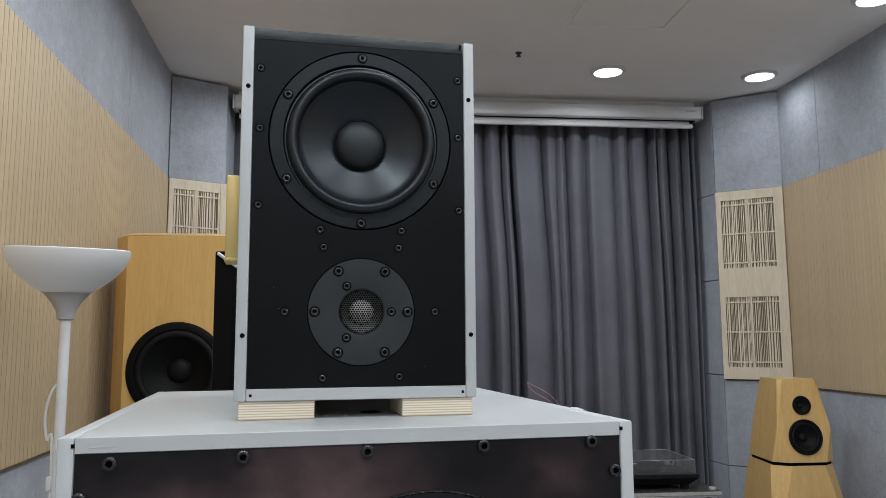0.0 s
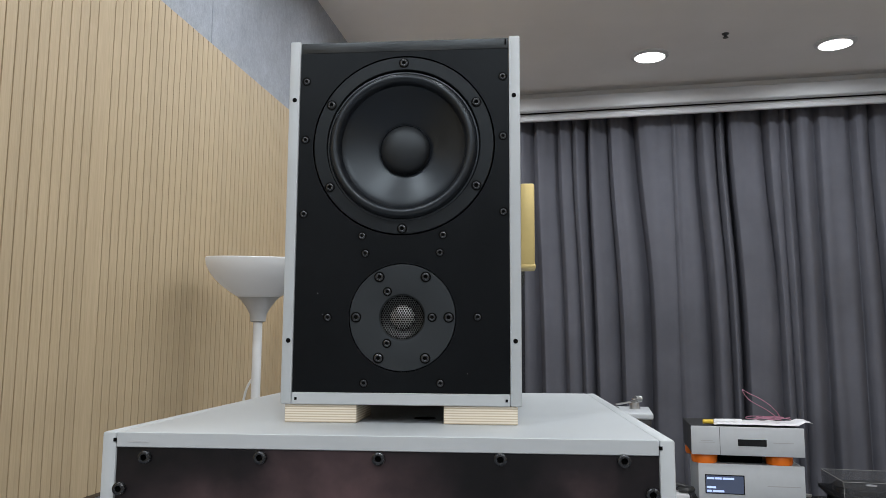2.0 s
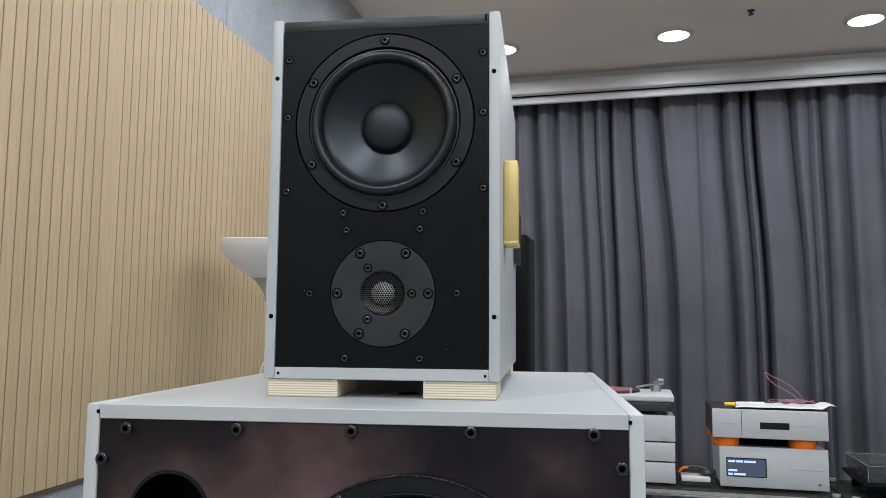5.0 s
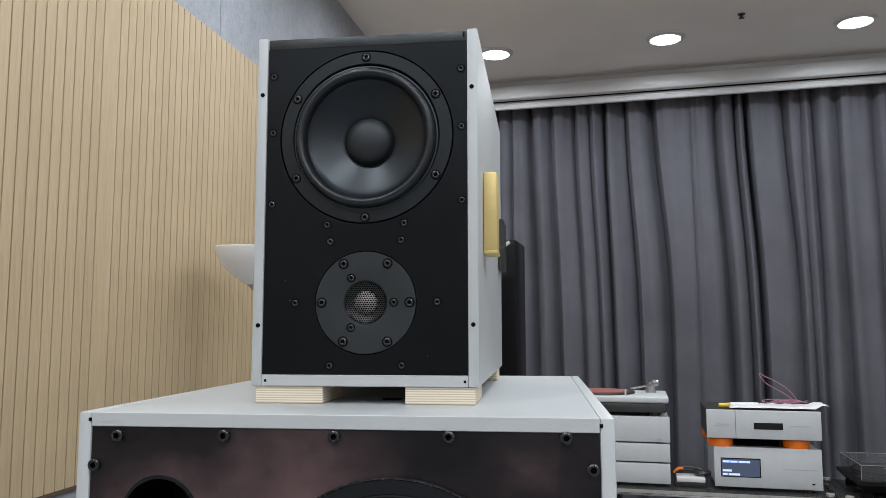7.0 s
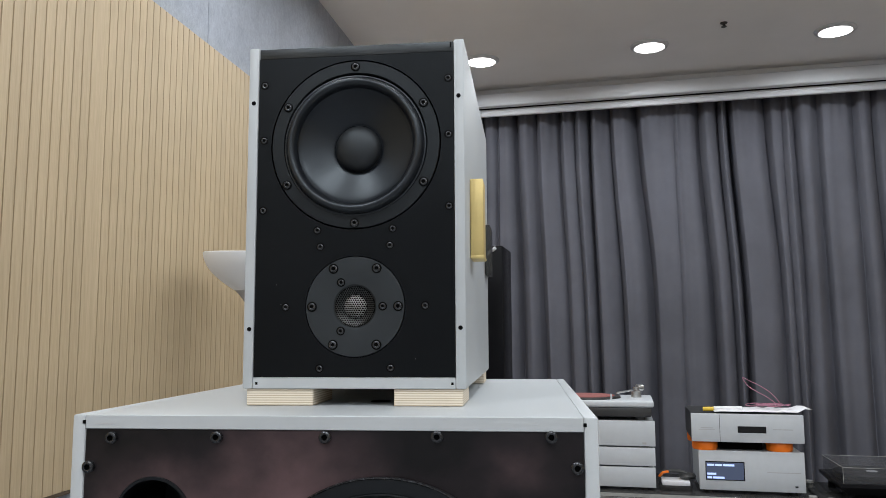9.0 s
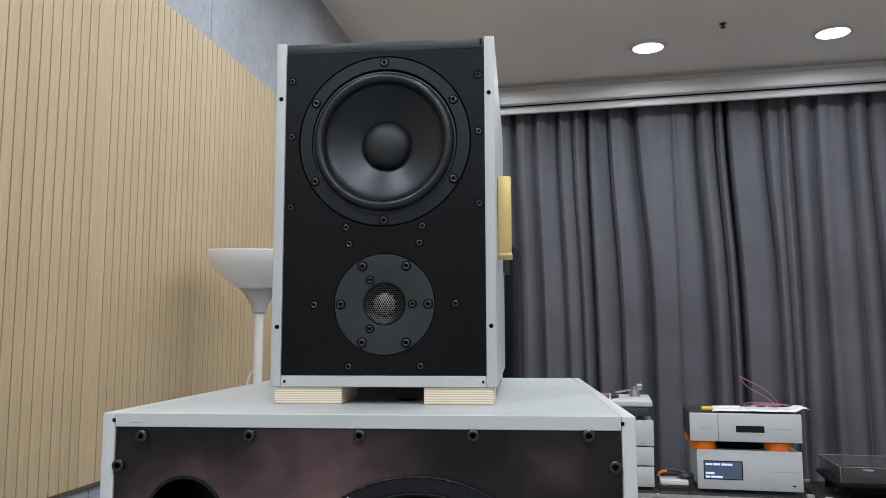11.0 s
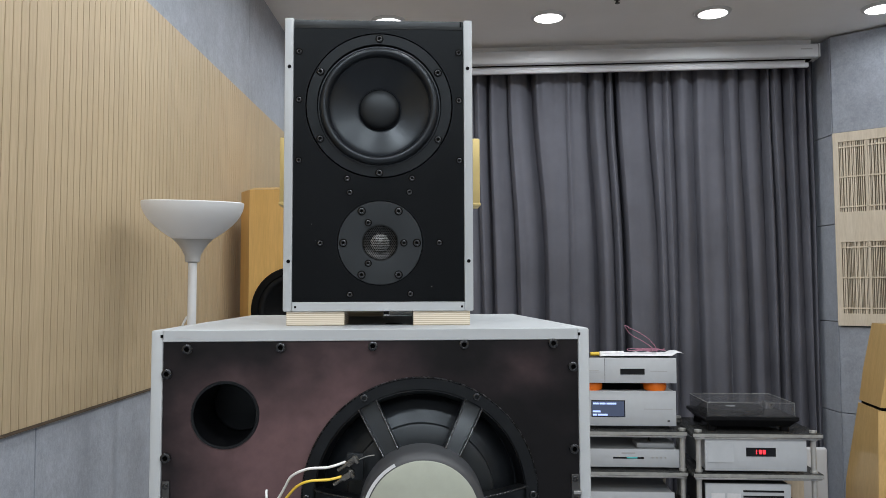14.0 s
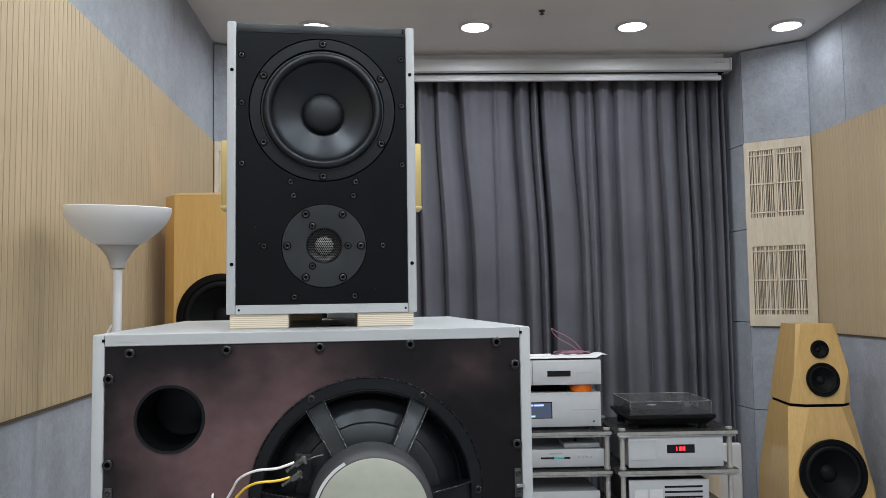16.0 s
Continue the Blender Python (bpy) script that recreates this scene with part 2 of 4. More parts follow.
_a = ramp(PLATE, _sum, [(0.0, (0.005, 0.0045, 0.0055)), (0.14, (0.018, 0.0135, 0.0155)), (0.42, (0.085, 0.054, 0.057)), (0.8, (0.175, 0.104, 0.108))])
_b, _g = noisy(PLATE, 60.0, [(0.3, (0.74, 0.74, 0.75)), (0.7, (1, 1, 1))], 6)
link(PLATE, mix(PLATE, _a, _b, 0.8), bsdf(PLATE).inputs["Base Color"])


# ---- building helpers ----
def box(bm, x0, x1, y0, y1, z0, z1, bevel=0.0, seg=2):
    r = bmesh.ops.create_cube(bm, size=1.0)
    for v in r["verts"]:
        v.co = Vector(((x0 + x1) / 2 + v.co.x * (x1 - x0), (y0 + y1) / 2 + v.co.y * (y1 - y0), (z0 + z1) / 2 + v.co.z * (z1 - z0)))
    if bevel:
        edges = list({e for v in r["verts"] for e in v.link_edges})
        bmesh.ops.bevel(bm, geom=edges, offset=bevel, segments=seg, profile=0.5, affect="EDGES")
    return bm


def box_bm(*a, **k):
    return box(bmesh.new(), *a, **k)


def lathe(bm, profile, seg=48, m=Matrix()):
    """Turn a profile of (radius, height) about the local z axis of m."""
    rings = []
    for r, h in profile:
        if r < 1e-6:
            rings.append([bm.verts.new(m @ Vector((0, 0, h)))])
        else:
            rings.append([bm.verts.new(m @ Vector((r * math.cos(2 * math.pi * i / seg), r * math.sin(2 * math.pi * i / seg), h))) for i in range(seg)])
    for a, b in zip(rings, rings[1:]):
        for i in range(seg):
            j = (i + 1) % seg
            if len(a) == 1 and len(b) > 1:
                bm.faces.new((a[0], b[i], b[j]))
            elif len(b) == 1 and len(a) > 1:
                bm.faces.new((a[i], a[j], b[0]))
            elif len(a) > 1:
                bm.faces.new((a[i], a[j], b[j], b[i]))
    return bm


def lathe_bm(profile, seg=48, m=Matrix()):
    return lathe(bmesh.new(), profile, seg, m)


def tube(bm, points, r, seg=8):
    """A round cord through the points, smoothed."""
    pts = [Vector(p) for p in points]
    fine = []
    for i in range(len(pts) - 1):
        p0, p1, p2, p3 = pts[max(i - 1, 0)], pts[i], pts[i + 1], pts[min(i + 2, len(pts) - 1)]
        for k in range(6):
            t = k / 6
            fine.append(0.5 * ((2 * p1) + (p2 - p0) * t + (2 * p0 - 5 * p1 + 4 * p2 - p3) * t * t + (3 * p1 - p0 - 3 * p2 + p3) * t ** 3))
    fine.append(pts[-1])
    rings = []
    for i, p in enumerate(fine):
        d = (fine[min(i + 1, len(fine) - 1)] - fine[max(i - 1, 0)]).normalized()
        side = d.cross(Vector((0.13, 0.21, 0.97))).normalized()
        up = side.cross(d)
        rings.append([bm.verts.new(p + r * (side * math.cos(2 * math.pi * k / seg) + up * math.sin(2 * math.pi * k / seg))) for k in range(seg)])
    for a, b in zip(rings, rings[1:]):
        for k in range(seg):
            bm.faces.new((a[k], a[(k + 1) % seg], b[(k + 1) % seg], b[k]))
    bm.faces.new(rings[0])
    bm.faces.new(rings[-1])
    return bm


def prism(bm, outline, z0, z1):
    """An upright prism over an outline of (x, y)."""
    lo = [bm.verts.new((x, y, z0)) for x, y in outline]
    hi = [bm.verts.new((x, y, z1)) for x, y in outline]
    n = len(lo)
    for i in range(n):
        bm.faces.new((lo[i], lo[(i + 1) % n], hi[(i + 1) % n], hi[i]))
    bm.faces.new(lo)
    bm.faces.new(hi)
    return bm


def mesh_of(name, bm, mat, smooth=None):
    bmesh.ops.recalc_face_normals(bm, faces=bm.faces)
    me = bpy.data.meshes.new(name)
    bm.to_mesh(me)
    bm.free()
    me.materials.append(mat)
    if smooth is not None:
        me.shade_smooth()
        me.set_sharp_from_angle(angle=radians(smooth))
    return me


def part(name, bm, mat, parent, label="", smooth=35, m=None):
    ob = new(name, mesh_of(name, bm, mat, smooth))
    ob.parent = parent
    if m is not None:
        ob.matrix_basis = m
    return tagged(ob, label)


def piece(name, me, parent, m=None):
    ob = new(name, me)
    ob.parent = parent
    if m is not None:
        ob.matrix_basis = m
    return ob


def thing(name, m, label, category, group="", kind=""):
    ob = new(name)
    ob.empty_display_size = 0.05
    ob.matrix_basis = m
    return tagged(ob, label, category, group, kind)


def solid(name, bm, mat, label, category, group="", kind="", m=None, smooth=35):
    ob = new(name, mesh_of(name, bm, mat, smooth))
    if m is not None:
        ob.matrix_basis = m
    return tagged(ob, label, category, group, kind)


def front(x, y, z):
    """A pose whose z axis looks out of the front of a thing (towards -y)."""
    return pose(x, y, z, 90, 0, 0)


# ---- room ----
def left_x(y):
    return -0.795 - 0.0575 * y


RIGHT = 2.225
BACK_Y, FRONT_Y = 3.66, -3.8
PANEL_TOP, PANEL_LOW = 2.333, 1.216
RIGHT_LOW = 1.28
LANG = math.degrees(math.atan(0.0575))

solid("floor", box_bm(-1.6, 2.9, FRONT_Y - 0.2, BACK_Y + 0.2, -0.1, 0.0), FLOOR, "plain grey carpeted floor of the listening room", "floor", kind="structure")
solid("ceiling", box_bm(-1.6, 2.9, FRONT_Y - 0.2, BACK_Y + 0.2, CEIL, CEIL + 0.12), CEILING, "plain off-white painted ceiling", "ceiling", kind="structure")
solid("wall_back", box_bm(-1.4, 2.7, BACK_Y, BACK_Y + 0.15, 0, CEIL), WALL, "plain wall hidden behind the curtain", "wall", kind="structure")
solid("wall_front", box_bm(-1.4, 2.7, FRONT_Y - 0.15, FRONT_Y, 0, CEIL), WALL, "plain warm-painted wall closing the room", "wall", kind="structure")
solid("wall_left_rear", box_bm(-1.05, -0.735, FRONT_Y + 0.002, -1.715, 0, CEIL - 0.002), WALL, "plain warm-painted wall closing the room", "wall", kind="structure")
solid("wall_right_rear", box_bm(2.26, 2.5, FRONT_Y + 0.002, -3.10, 0, CEIL - 0.002), WALL, "plain warm-painted wall closing the room", "wall", kind="structure")

# left wall stands in its own axes: y runs along it, x out of it into the room
LEFT_M = pose(-0.795, 0, 0, 0, 0, LANG)
RIGHT_M = pose(RIGHT, 0, 0, 0, 0, 180)


def panel_wall(name, m, y0, y1, low, gap, label, seams_up, seams_low):
    """A felt-clad wall with a slatted wooden panel across its middle band. Local x = 0 is the panel's face."""
    wall = thing(name, m, label, "wall", kind="structure")
    part("wall_core", box_bm(-0.2, -0.02, y0, y1, 0, CEIL), FELT_DARK, wall)
    for z0, z1, seams in ((PANEL_TOP + 0.002, CEIL, seams_up), (0.0, low - 0.002, seams_low)):
        edges = [y0] + sorted(seams) + [y1]
        for a, b in zip(edges, edges[1:]):
            part("felt_panel", box_bm(-0.022, -0.006, a + 0.0012, b - 0.0012, z0, z1, bevel=0.0012, seg=1), FELT, wall)
    part("slat_backing", box_bm(-0.022, -0.005, y0, y1, low, PANEL_TOP), SLAT_BACK, wall)
    # dark strip stands in for the shadow line below the proud panel
    part("shadow_strip", box_bm(-0.006, 0.001, y0, y1, low - 0.007, low - 0.0005), EDGE_SHADOW, wall, "thin strip coloured as the shadow under the slats")
    pitch = 0.0288
    one = mesh_of("slat", box_bm(-0.008, 0.0, 0.0, pitch - gap, low, PANEL_TOP, bevel=0.0004, seg=1), SLAT)
    two = mesh_of("slat", box_bm(-0.008, 0.0, 0.0, 2 * pitch - gap, low, PANEL_TOP, bevel=0.0004, seg=1), SLAT)
    y, k = y0 + 0.004, 0
    while y + pitch < y1:
        wide = k % 41 == 40
        piece("slat", two if wide else one, wall, pose(0, y, 0))
        y += pitch * (2 if wide else 1)
        k += 1
    return wall


panel_wall("wall_left", LEFT_M, -0.80 - 41 * 0.0288 + 0.0288 * 10, 3.19, PANEL_LOW, 0.0031,
           "grey felt wall with a band of pale slatted ash", [0.0, 1.19, 2.38], [-0.48, 0.72, 1.92])
panel_wall("wall_right", RIGHT_M, -3.17, 3.6, RIGHT_LOW, 0.0008,
           "grey felt wall with a band of fine ash slats", [-2.82, -1.62, -0.42, 0.8], [-2.45, -1.2, 0.0, 1.2])


def grille_column(name, p, q, start, end, side, label):
    """A felt-clad corner: a slanted face from p to q, and a return from start to end beside the curtain. Points are (x, y)."""
    ax, ay = p
    length = math.hypot(q[0] - ax, q[1] - ay)
    turn = math.degrees(math.atan2(q[1] - ay, q[0] - ax))
    m = pose(ax, ay, 0, 0, 0, turn)
    col = thing(name, m, label, "wall", kind="structure")
    top = CEIL - 0.012
    part("wall_core", box_bm(0.0, length, 0.004, 0.03, 0, top), FELT_DARK, col)
    for z0, z1 in ((PANEL_TOP + 0.004, top), (0.85, 1.30), (0.0, 0.846)):
        part("felt_panel", box_bm(0.0, length, -0.012, 0.004, z0, z1, bevel=0.0015, seg=1), FELT, col)
    ln = math.hypot(end[0] - start[0], end[1] - start[1])
    rm = m.inverted() @ pose(start[0], start[1], 0, 0, 0, math.degrees(math.atan2(end[1] - start[1], end[0] - start[0])))
    for z0, z1 in ((0, 0.846), (0.85, 1.326), (1.33, 1.846), (1.85, 2.33), (2.334, top)):
        part("felt_panel", box_bm(0.0, ln, min(0, side * 0.03), max(0, side * 0.03), z0, z1, bevel=0.0015, seg=1), FELT, col, m=rm)
    return m, length


def wall_grille(m, w, label):
    """A pale wooden grille of two barred openings, one over the other."""
    g = thing("wall_grille", m, label, "wall grille", "wall grilles in the corners")
    z0, z1 = 1.308, PANEL_TOP
    a, b = 0.08 * w, 0.86 * w
    openings = ((1.372, 1.748), (1.907, 2.282))
    y0, y1 = -0.030, -0.012
    part("side_frame", box_bm(0, a, y0, y1, z0, z1), GRILLE_WOOD, g)
    part("side_frame", box_bm(b, w, y0, y1, z0, z1), GRILLE_WOOD, g)
    for lo, hi in ((z0, 1.372), (1.748, 1.907), (2.282, z1)):
        part("cross_rail", box_bm(a, b, y0, y1, lo, hi), GRILLE_WOOD, g)
    part("edge_strip", box_bm(w - 0.03, w, y0 - 0.004, y0, z0, z1), GRILLE_WOOD, g)
    part("backing", box_bm(a, b, y1 + 0.001, y1 + 0.006, z0 + 0.02, z1 - 0.02), GRILLE_BACK, g)
    rng = random.Random(7)
    for lo, hi in openings:
        for zz in (lo + 0.028, (lo + hi) / 2, hi - 0.028):
            part("rail", box_bm(a, b, y0 + 0.001, y1 - 0.004, zz - 0.004, zz + 0.004), GRILLE_WOOD, g)
        x = a + 0.004
        while x < b - 0.006:
            wdt = rng.choice((0.0024, 0.0034, 0.0050, 0.0085))
            part("slat", box_bm(x, min(x + wdt, b), y0 + 0.004, y1, lo, hi), GRILLE_WOOD, g)
            x += wdt + rng.choice((0.0030, 0.0044, 0.0060))
        part("stile", box_bm((a + b) / 2 - 0.008, (a + b) / 2 + 0.002, y0 + 0.001, y1, lo, hi), GRILLE_WOOD, g)
    return g



gm, glen = grille_column("wall_corner_right", (1.955, 3.37), (2.235, 3.17), (1.945, 3.37), (1.915, 3.65), -1, "slanted grey felt corner beside the curtain")
wall_grille(gm, glen, "pale maple grille of uneven slats in two openings")
gm, glen = grille_column("wall_corner_left", (-0.985, 3.19), (-0.735, 3.335), (-0.735, 3.335), (-0.72, 3.65), 1, "slanted grey felt corner in shade beside the curtain")
wall_grille(gm, glen, "pale maple grille behind the honey-coloured loudspeaker")


# ---- curtain and projection screen ----
# pleats of the curtain: where each crease hangs (x), how deep it is, how far it leans for each metre down
CREASES = (
    (-0.66, 0.040, 0.0), (-0.58, 0.030, 0.0), (-0.50, 0.045, 0.0), (-0.42, 0.030, 0.0), (-0.30, 0.045, 0.02),
    (-0.18, 0.050, 0.03), (-0.05, 0.045, 0.05), (0.035, 0.040, 0.05), (0.110, 0.062, 0.03), (0.230, 0.060, 0.05),
    (0.378, 0.056, 0.10), (0.545, 0.020, 0.03), (0.694, 0.060, 0.05), (0.788, 0.052, 0.07), (0.847, 0.078, 0.05),
    (1.024, 0.045, 0.08), (1.095, 0.034, 0.02), (1.145, 0.030, 0.03), (1.262, 0.042, 0.02), (1.430, 0.040, 0.03),
    (1.530, 0.038, 0.03), (1.645, 0.054, 0.02), (1.690, 0.040, 0.02), (1.765, 0.050, 0.02), (1.840, 0.045, 0.02),
    (1.878, 0.040, 0.02),
)


def curtain():
    """A pleated cloth: each fold falls back slowly into a crease and comes out of it steeply; small gathers at the top."""
    x0, x1, nx, nz = -0.745, 1.925, 1000, 30
    bm = bmesh.new()
    rng = random.Random(11)
    shape = [(c, d, k, rng.uniform(0.026, 0.050), rng.uniform(0.007, 0.013), rng.uniform(0, 6.28)) for c, d, k in CREASES]
    columns = np.linspace(x0, x1, nx + 1)
    rows = []
    for k in range(nz + 1):
        z = 0.03 + (2.80 - 0.03) * k / nz
        now = [(c, 1.65 * d * (0.9 + 0.14 * math.cos(1.3 * z + ph)), wl, wr) for c, d, lean, wl, wr, ph in shape]
        drift = [lean * 0.4 * math.tanh((2.15 - z) / 0.4) + 0.006 * math.sin(2.1 * z + ph) for c, d, lean, wl, wr, ph in shape]
        slide = np.interp(columns, [x0] + [n[0] for n in now] + [x1], [0.0] + drift + [0.0])
        row = []
        for i in range(nx + 1):
            x = float(columns[i])
            j = sum(n[0] <= x for n in now)
            left, right = now[max(j - 1, 0)], now[min(j, len(now) - 1)]
            gap = max(right[0] - left[0], 0.02)
            u = min(max((x - left[0]) / gap, 0.0), 1.0)
            rise, fall = min(0.45, left[3] * 2.0 / gap), max(0.35, 1 - 0.10 / gap)
            back = left[1] * max(0.0, 1 - u / rise) ** 1.5 + right[1] * max(0.0, (u - fall) / (1 - fall)) ** 1.7
            swell = 0.012 * math.sin(9.0 * x + 0.8 * z) + 0.012 * math.sin(27.0 * x - 0.6 * z + 2.0) + 0.011 * math.sin(61.0 * x - 0.4 * z + 1.5 * math.sin(4.0 * x))
            gather = 0.005 * max(0.0, (z - 2.55) / 0.25) * math.sin(150 * x)
            small = 0.0022 * math.sin(74 * x + 1.3 * z + 2 * math.sin(3 * x))
            row.append(bm.verts.new((x + float(slide[i]), 3.485 + min(back, 0.12) - swell * 0.6 - gather - small, z)))
        rows.append(row)
    for a, b in zip(rows, rows[1:]):
        for i in range(nx):
            bm.faces.new((a[i], a[i + 1], b[i + 1], b[i]))
    ob = solid("curtain", bm, CURTAIN, "dark grey pleated floor-length curtain drawn closed", "curtain", smooth=80)
    mod = ob.modifiers.new("thickness", "SOLIDIFY")
    mod.thickness, mod.offset = 0.002, 1
    return ob


curtain()
rail = thing("curtain_rail", pose(0, 3.60, 2.80), "dark curtain rail fixed under the ceiling", "curtain rail")
part("rail", box_bm(-0.74, 1.93, -0.012, 0.012, 0.0, 0.075, bevel=0.002), DARK_METAL, rail)

ps = thing("projection_screen", pose(0, 3.40, 2.757), "white roll-up projection screen housing above the curtain", "projection screen")
part("housing", box_bm(-0.70, 1.884, -0.05, 0.05, 0.0, 0.073, bevel=0.008, seg=3), HOUSING, ps)
part("end_cap", box_bm(1.884, 1.892, -0.052, 0.052, -0.002, 0.075, bevel=0.003), HOUSING, ps)
part("end_cap", box_bm(-0.708, -0.70, -0.052, 0.052, -0.002, 0.075, bevel=0.003), HOUSING, ps)
part("slot", box_bm(-0.68, 1.86, -0.012, 0.03, -0.004, 0.0), GROOVE, ps)
part("screen_cloth", box_bm(-0.66, 1.83, 0.0, 0.0015, -0.02, -0.002), HOUSING, ps)
part("bottom_bar", box_bm(-0.68, 1.846, -0.010, 0.012, -0.045, -0.019, bevel=0.005, seg=3), HOUSING, ps)
part("maker_mark", box_bm(1.79, 1.85, -0.0515, -0.0505, 0.040, 0.047), INK, ps)
part("mounting_rail", box_bm(-0.69, 1.875, 0.025, 0.045, 0.073, 0.1175), CEILING, ps)


# ---- ceiling fittings ----
def ceiling_downlight(x, y, n):
    d = thing("downlight", pose(x, y, CEIL), "lit round recessed ceiling downlight with white rim", "downlight", "rows of ceiling downlights")
    part("rim", lathe_bm([(0.070, -0.012), (0.080, -0.010), (0.088, -0.004), (0.089, 0.0), (0.070, 0.0)], 40), HOUSING, d)
    part("diffuser", lathe_bm([(0.0, -0.010), (0.071, -0.010), (0.071, -0.001), (0.0, -0.001)], 40), LIGHT_DISC, d)


for n, lx in enumerate(LAMP_X):
    for ly in LAMP_Y:
        ceiling_downlight(lx, ly, n)

hatch = thing("ceiling_hatch", pose(1.075, 2.19, CEIL), "flush painted access hatch in the ceiling", "ceiling hatch", kind="structure")
part("door", box_bm(-0.208, 0.208, -0.208, 0.208, -0.004, 0.0, bevel=0.001, seg=1), CEILING, hatch)
for a in range(4):
    part("trim", box_bm(-0.222, 0.210, -0.222, -0.211, -0.006, 0.0, bevel=0.0015, seg=1), CEILING, hatch, m=pose(0, 0, 0, 0, 0, 90 * a))

sp = thing("sprinkler", pose(0.716, 2.753, CEIL), "small dark ceiling sprinkler head", "sprinkler")
part("rose", lathe_bm([(0.0, 0.0), (0.016, 0.0), (0.014, -0.004), (0.006, -0.006), (0.006, -0.016), (0.0, -0.016)], 20), DARK_METAL, sp)
part("deflector", lathe_bm([(0.0, -0.016), (0.012, -0.017), (0.012, -0.019), (0.0, -0.020)], 16), DARK_METAL, sp)


# ---- small shared pieces ----
RIM_BLACK = varied("perforated_black", (0.016, 0.0168, 0.0185), 0.36, 40.0, 0.15)
bsdf(RIM_BLACK).inputs["Specular IOR Level"].default_value = 0.5
def socket_screw(name, r, h, mat=SCREW, sleeve=0.0):
    """A socket-head cap screw seen from its front, with a hexagon recess."""
    prof = [(r * 0.48, h - r * 0.55), (r * 0.5, h - 0.0002), (r * 0.62, h), (r * 0.88, h - r * 0.04), (r, h - r * 0.16), (r, -0.001)]
    bm = lathe_bm(prof, 18)
    outer = len(bm.faces)
    lathe(bm, [(0.0, h - r * 0.55), (r * 0.5, h - r * 0.55), (r * 0.5, h - 0.0001)], 6)
    bm.faces.ensure_lookup_table()
    for f in bm.faces[outer:]:
        f.material_index = 1
    me = mesh_of(name, bm, mat, 40)
    me.materials.append(GROOVE)
    return me


SCREW_S = socket_screw("screw", 0.0030, 0.0009)
SCREW_M = socket_screw("screw", 0.0036, 0.0014)
SCREW_L = socket_screw("screw", 0.0050, 0.0042)
SEAT = mesh_of("screw_seat", lathe_bm([(0.0, 0.00025), (0.0042, 0.00025), (0.0042, -0.0005)], 20), GROOVE)


def screws(parent, me, spots, y, seat=True):
    for x, z in spots:
        if seat:
            piece("screw_seat", SEAT, parent, front(x, y, z))
        piece("screw", me, parent, front(x, y, z))


def hex_mesh(bm, r0, r1, s, inner, height):
    """A perforated sheet of hexagon cells between two radii, pressed to height(r)."""
    n = int(r1 / s) + 2
    for i in range(-n, n + 1):
        for j in range(-n, n + 1):
            cx, cy = s * 1.732 * (i + 0.5 * (j % 2)), s * 1.5 * j
            rr = math.hypot(cx, cy)
            if not r0 <= rr <= r1:
                continue
            ring = []
            for q in (1.0, inner):
                vs = []
                for k in range(6):
                    a = math.pi / 6 + k * math.pi / 3
                    x, y = cx + q * s * math.cos(a), cy + q * s * math.sin(a)
                    vs.append(bm.verts.new((x, y, height(math.hypot(x, y)))))
                ring.append(vs)
            for k in range(6):
                bm.faces.new((ring[0][k], ring[0][(k + 1) % 6], ring[1][(k + 1) % 6], ring[1][k]))
    return bm


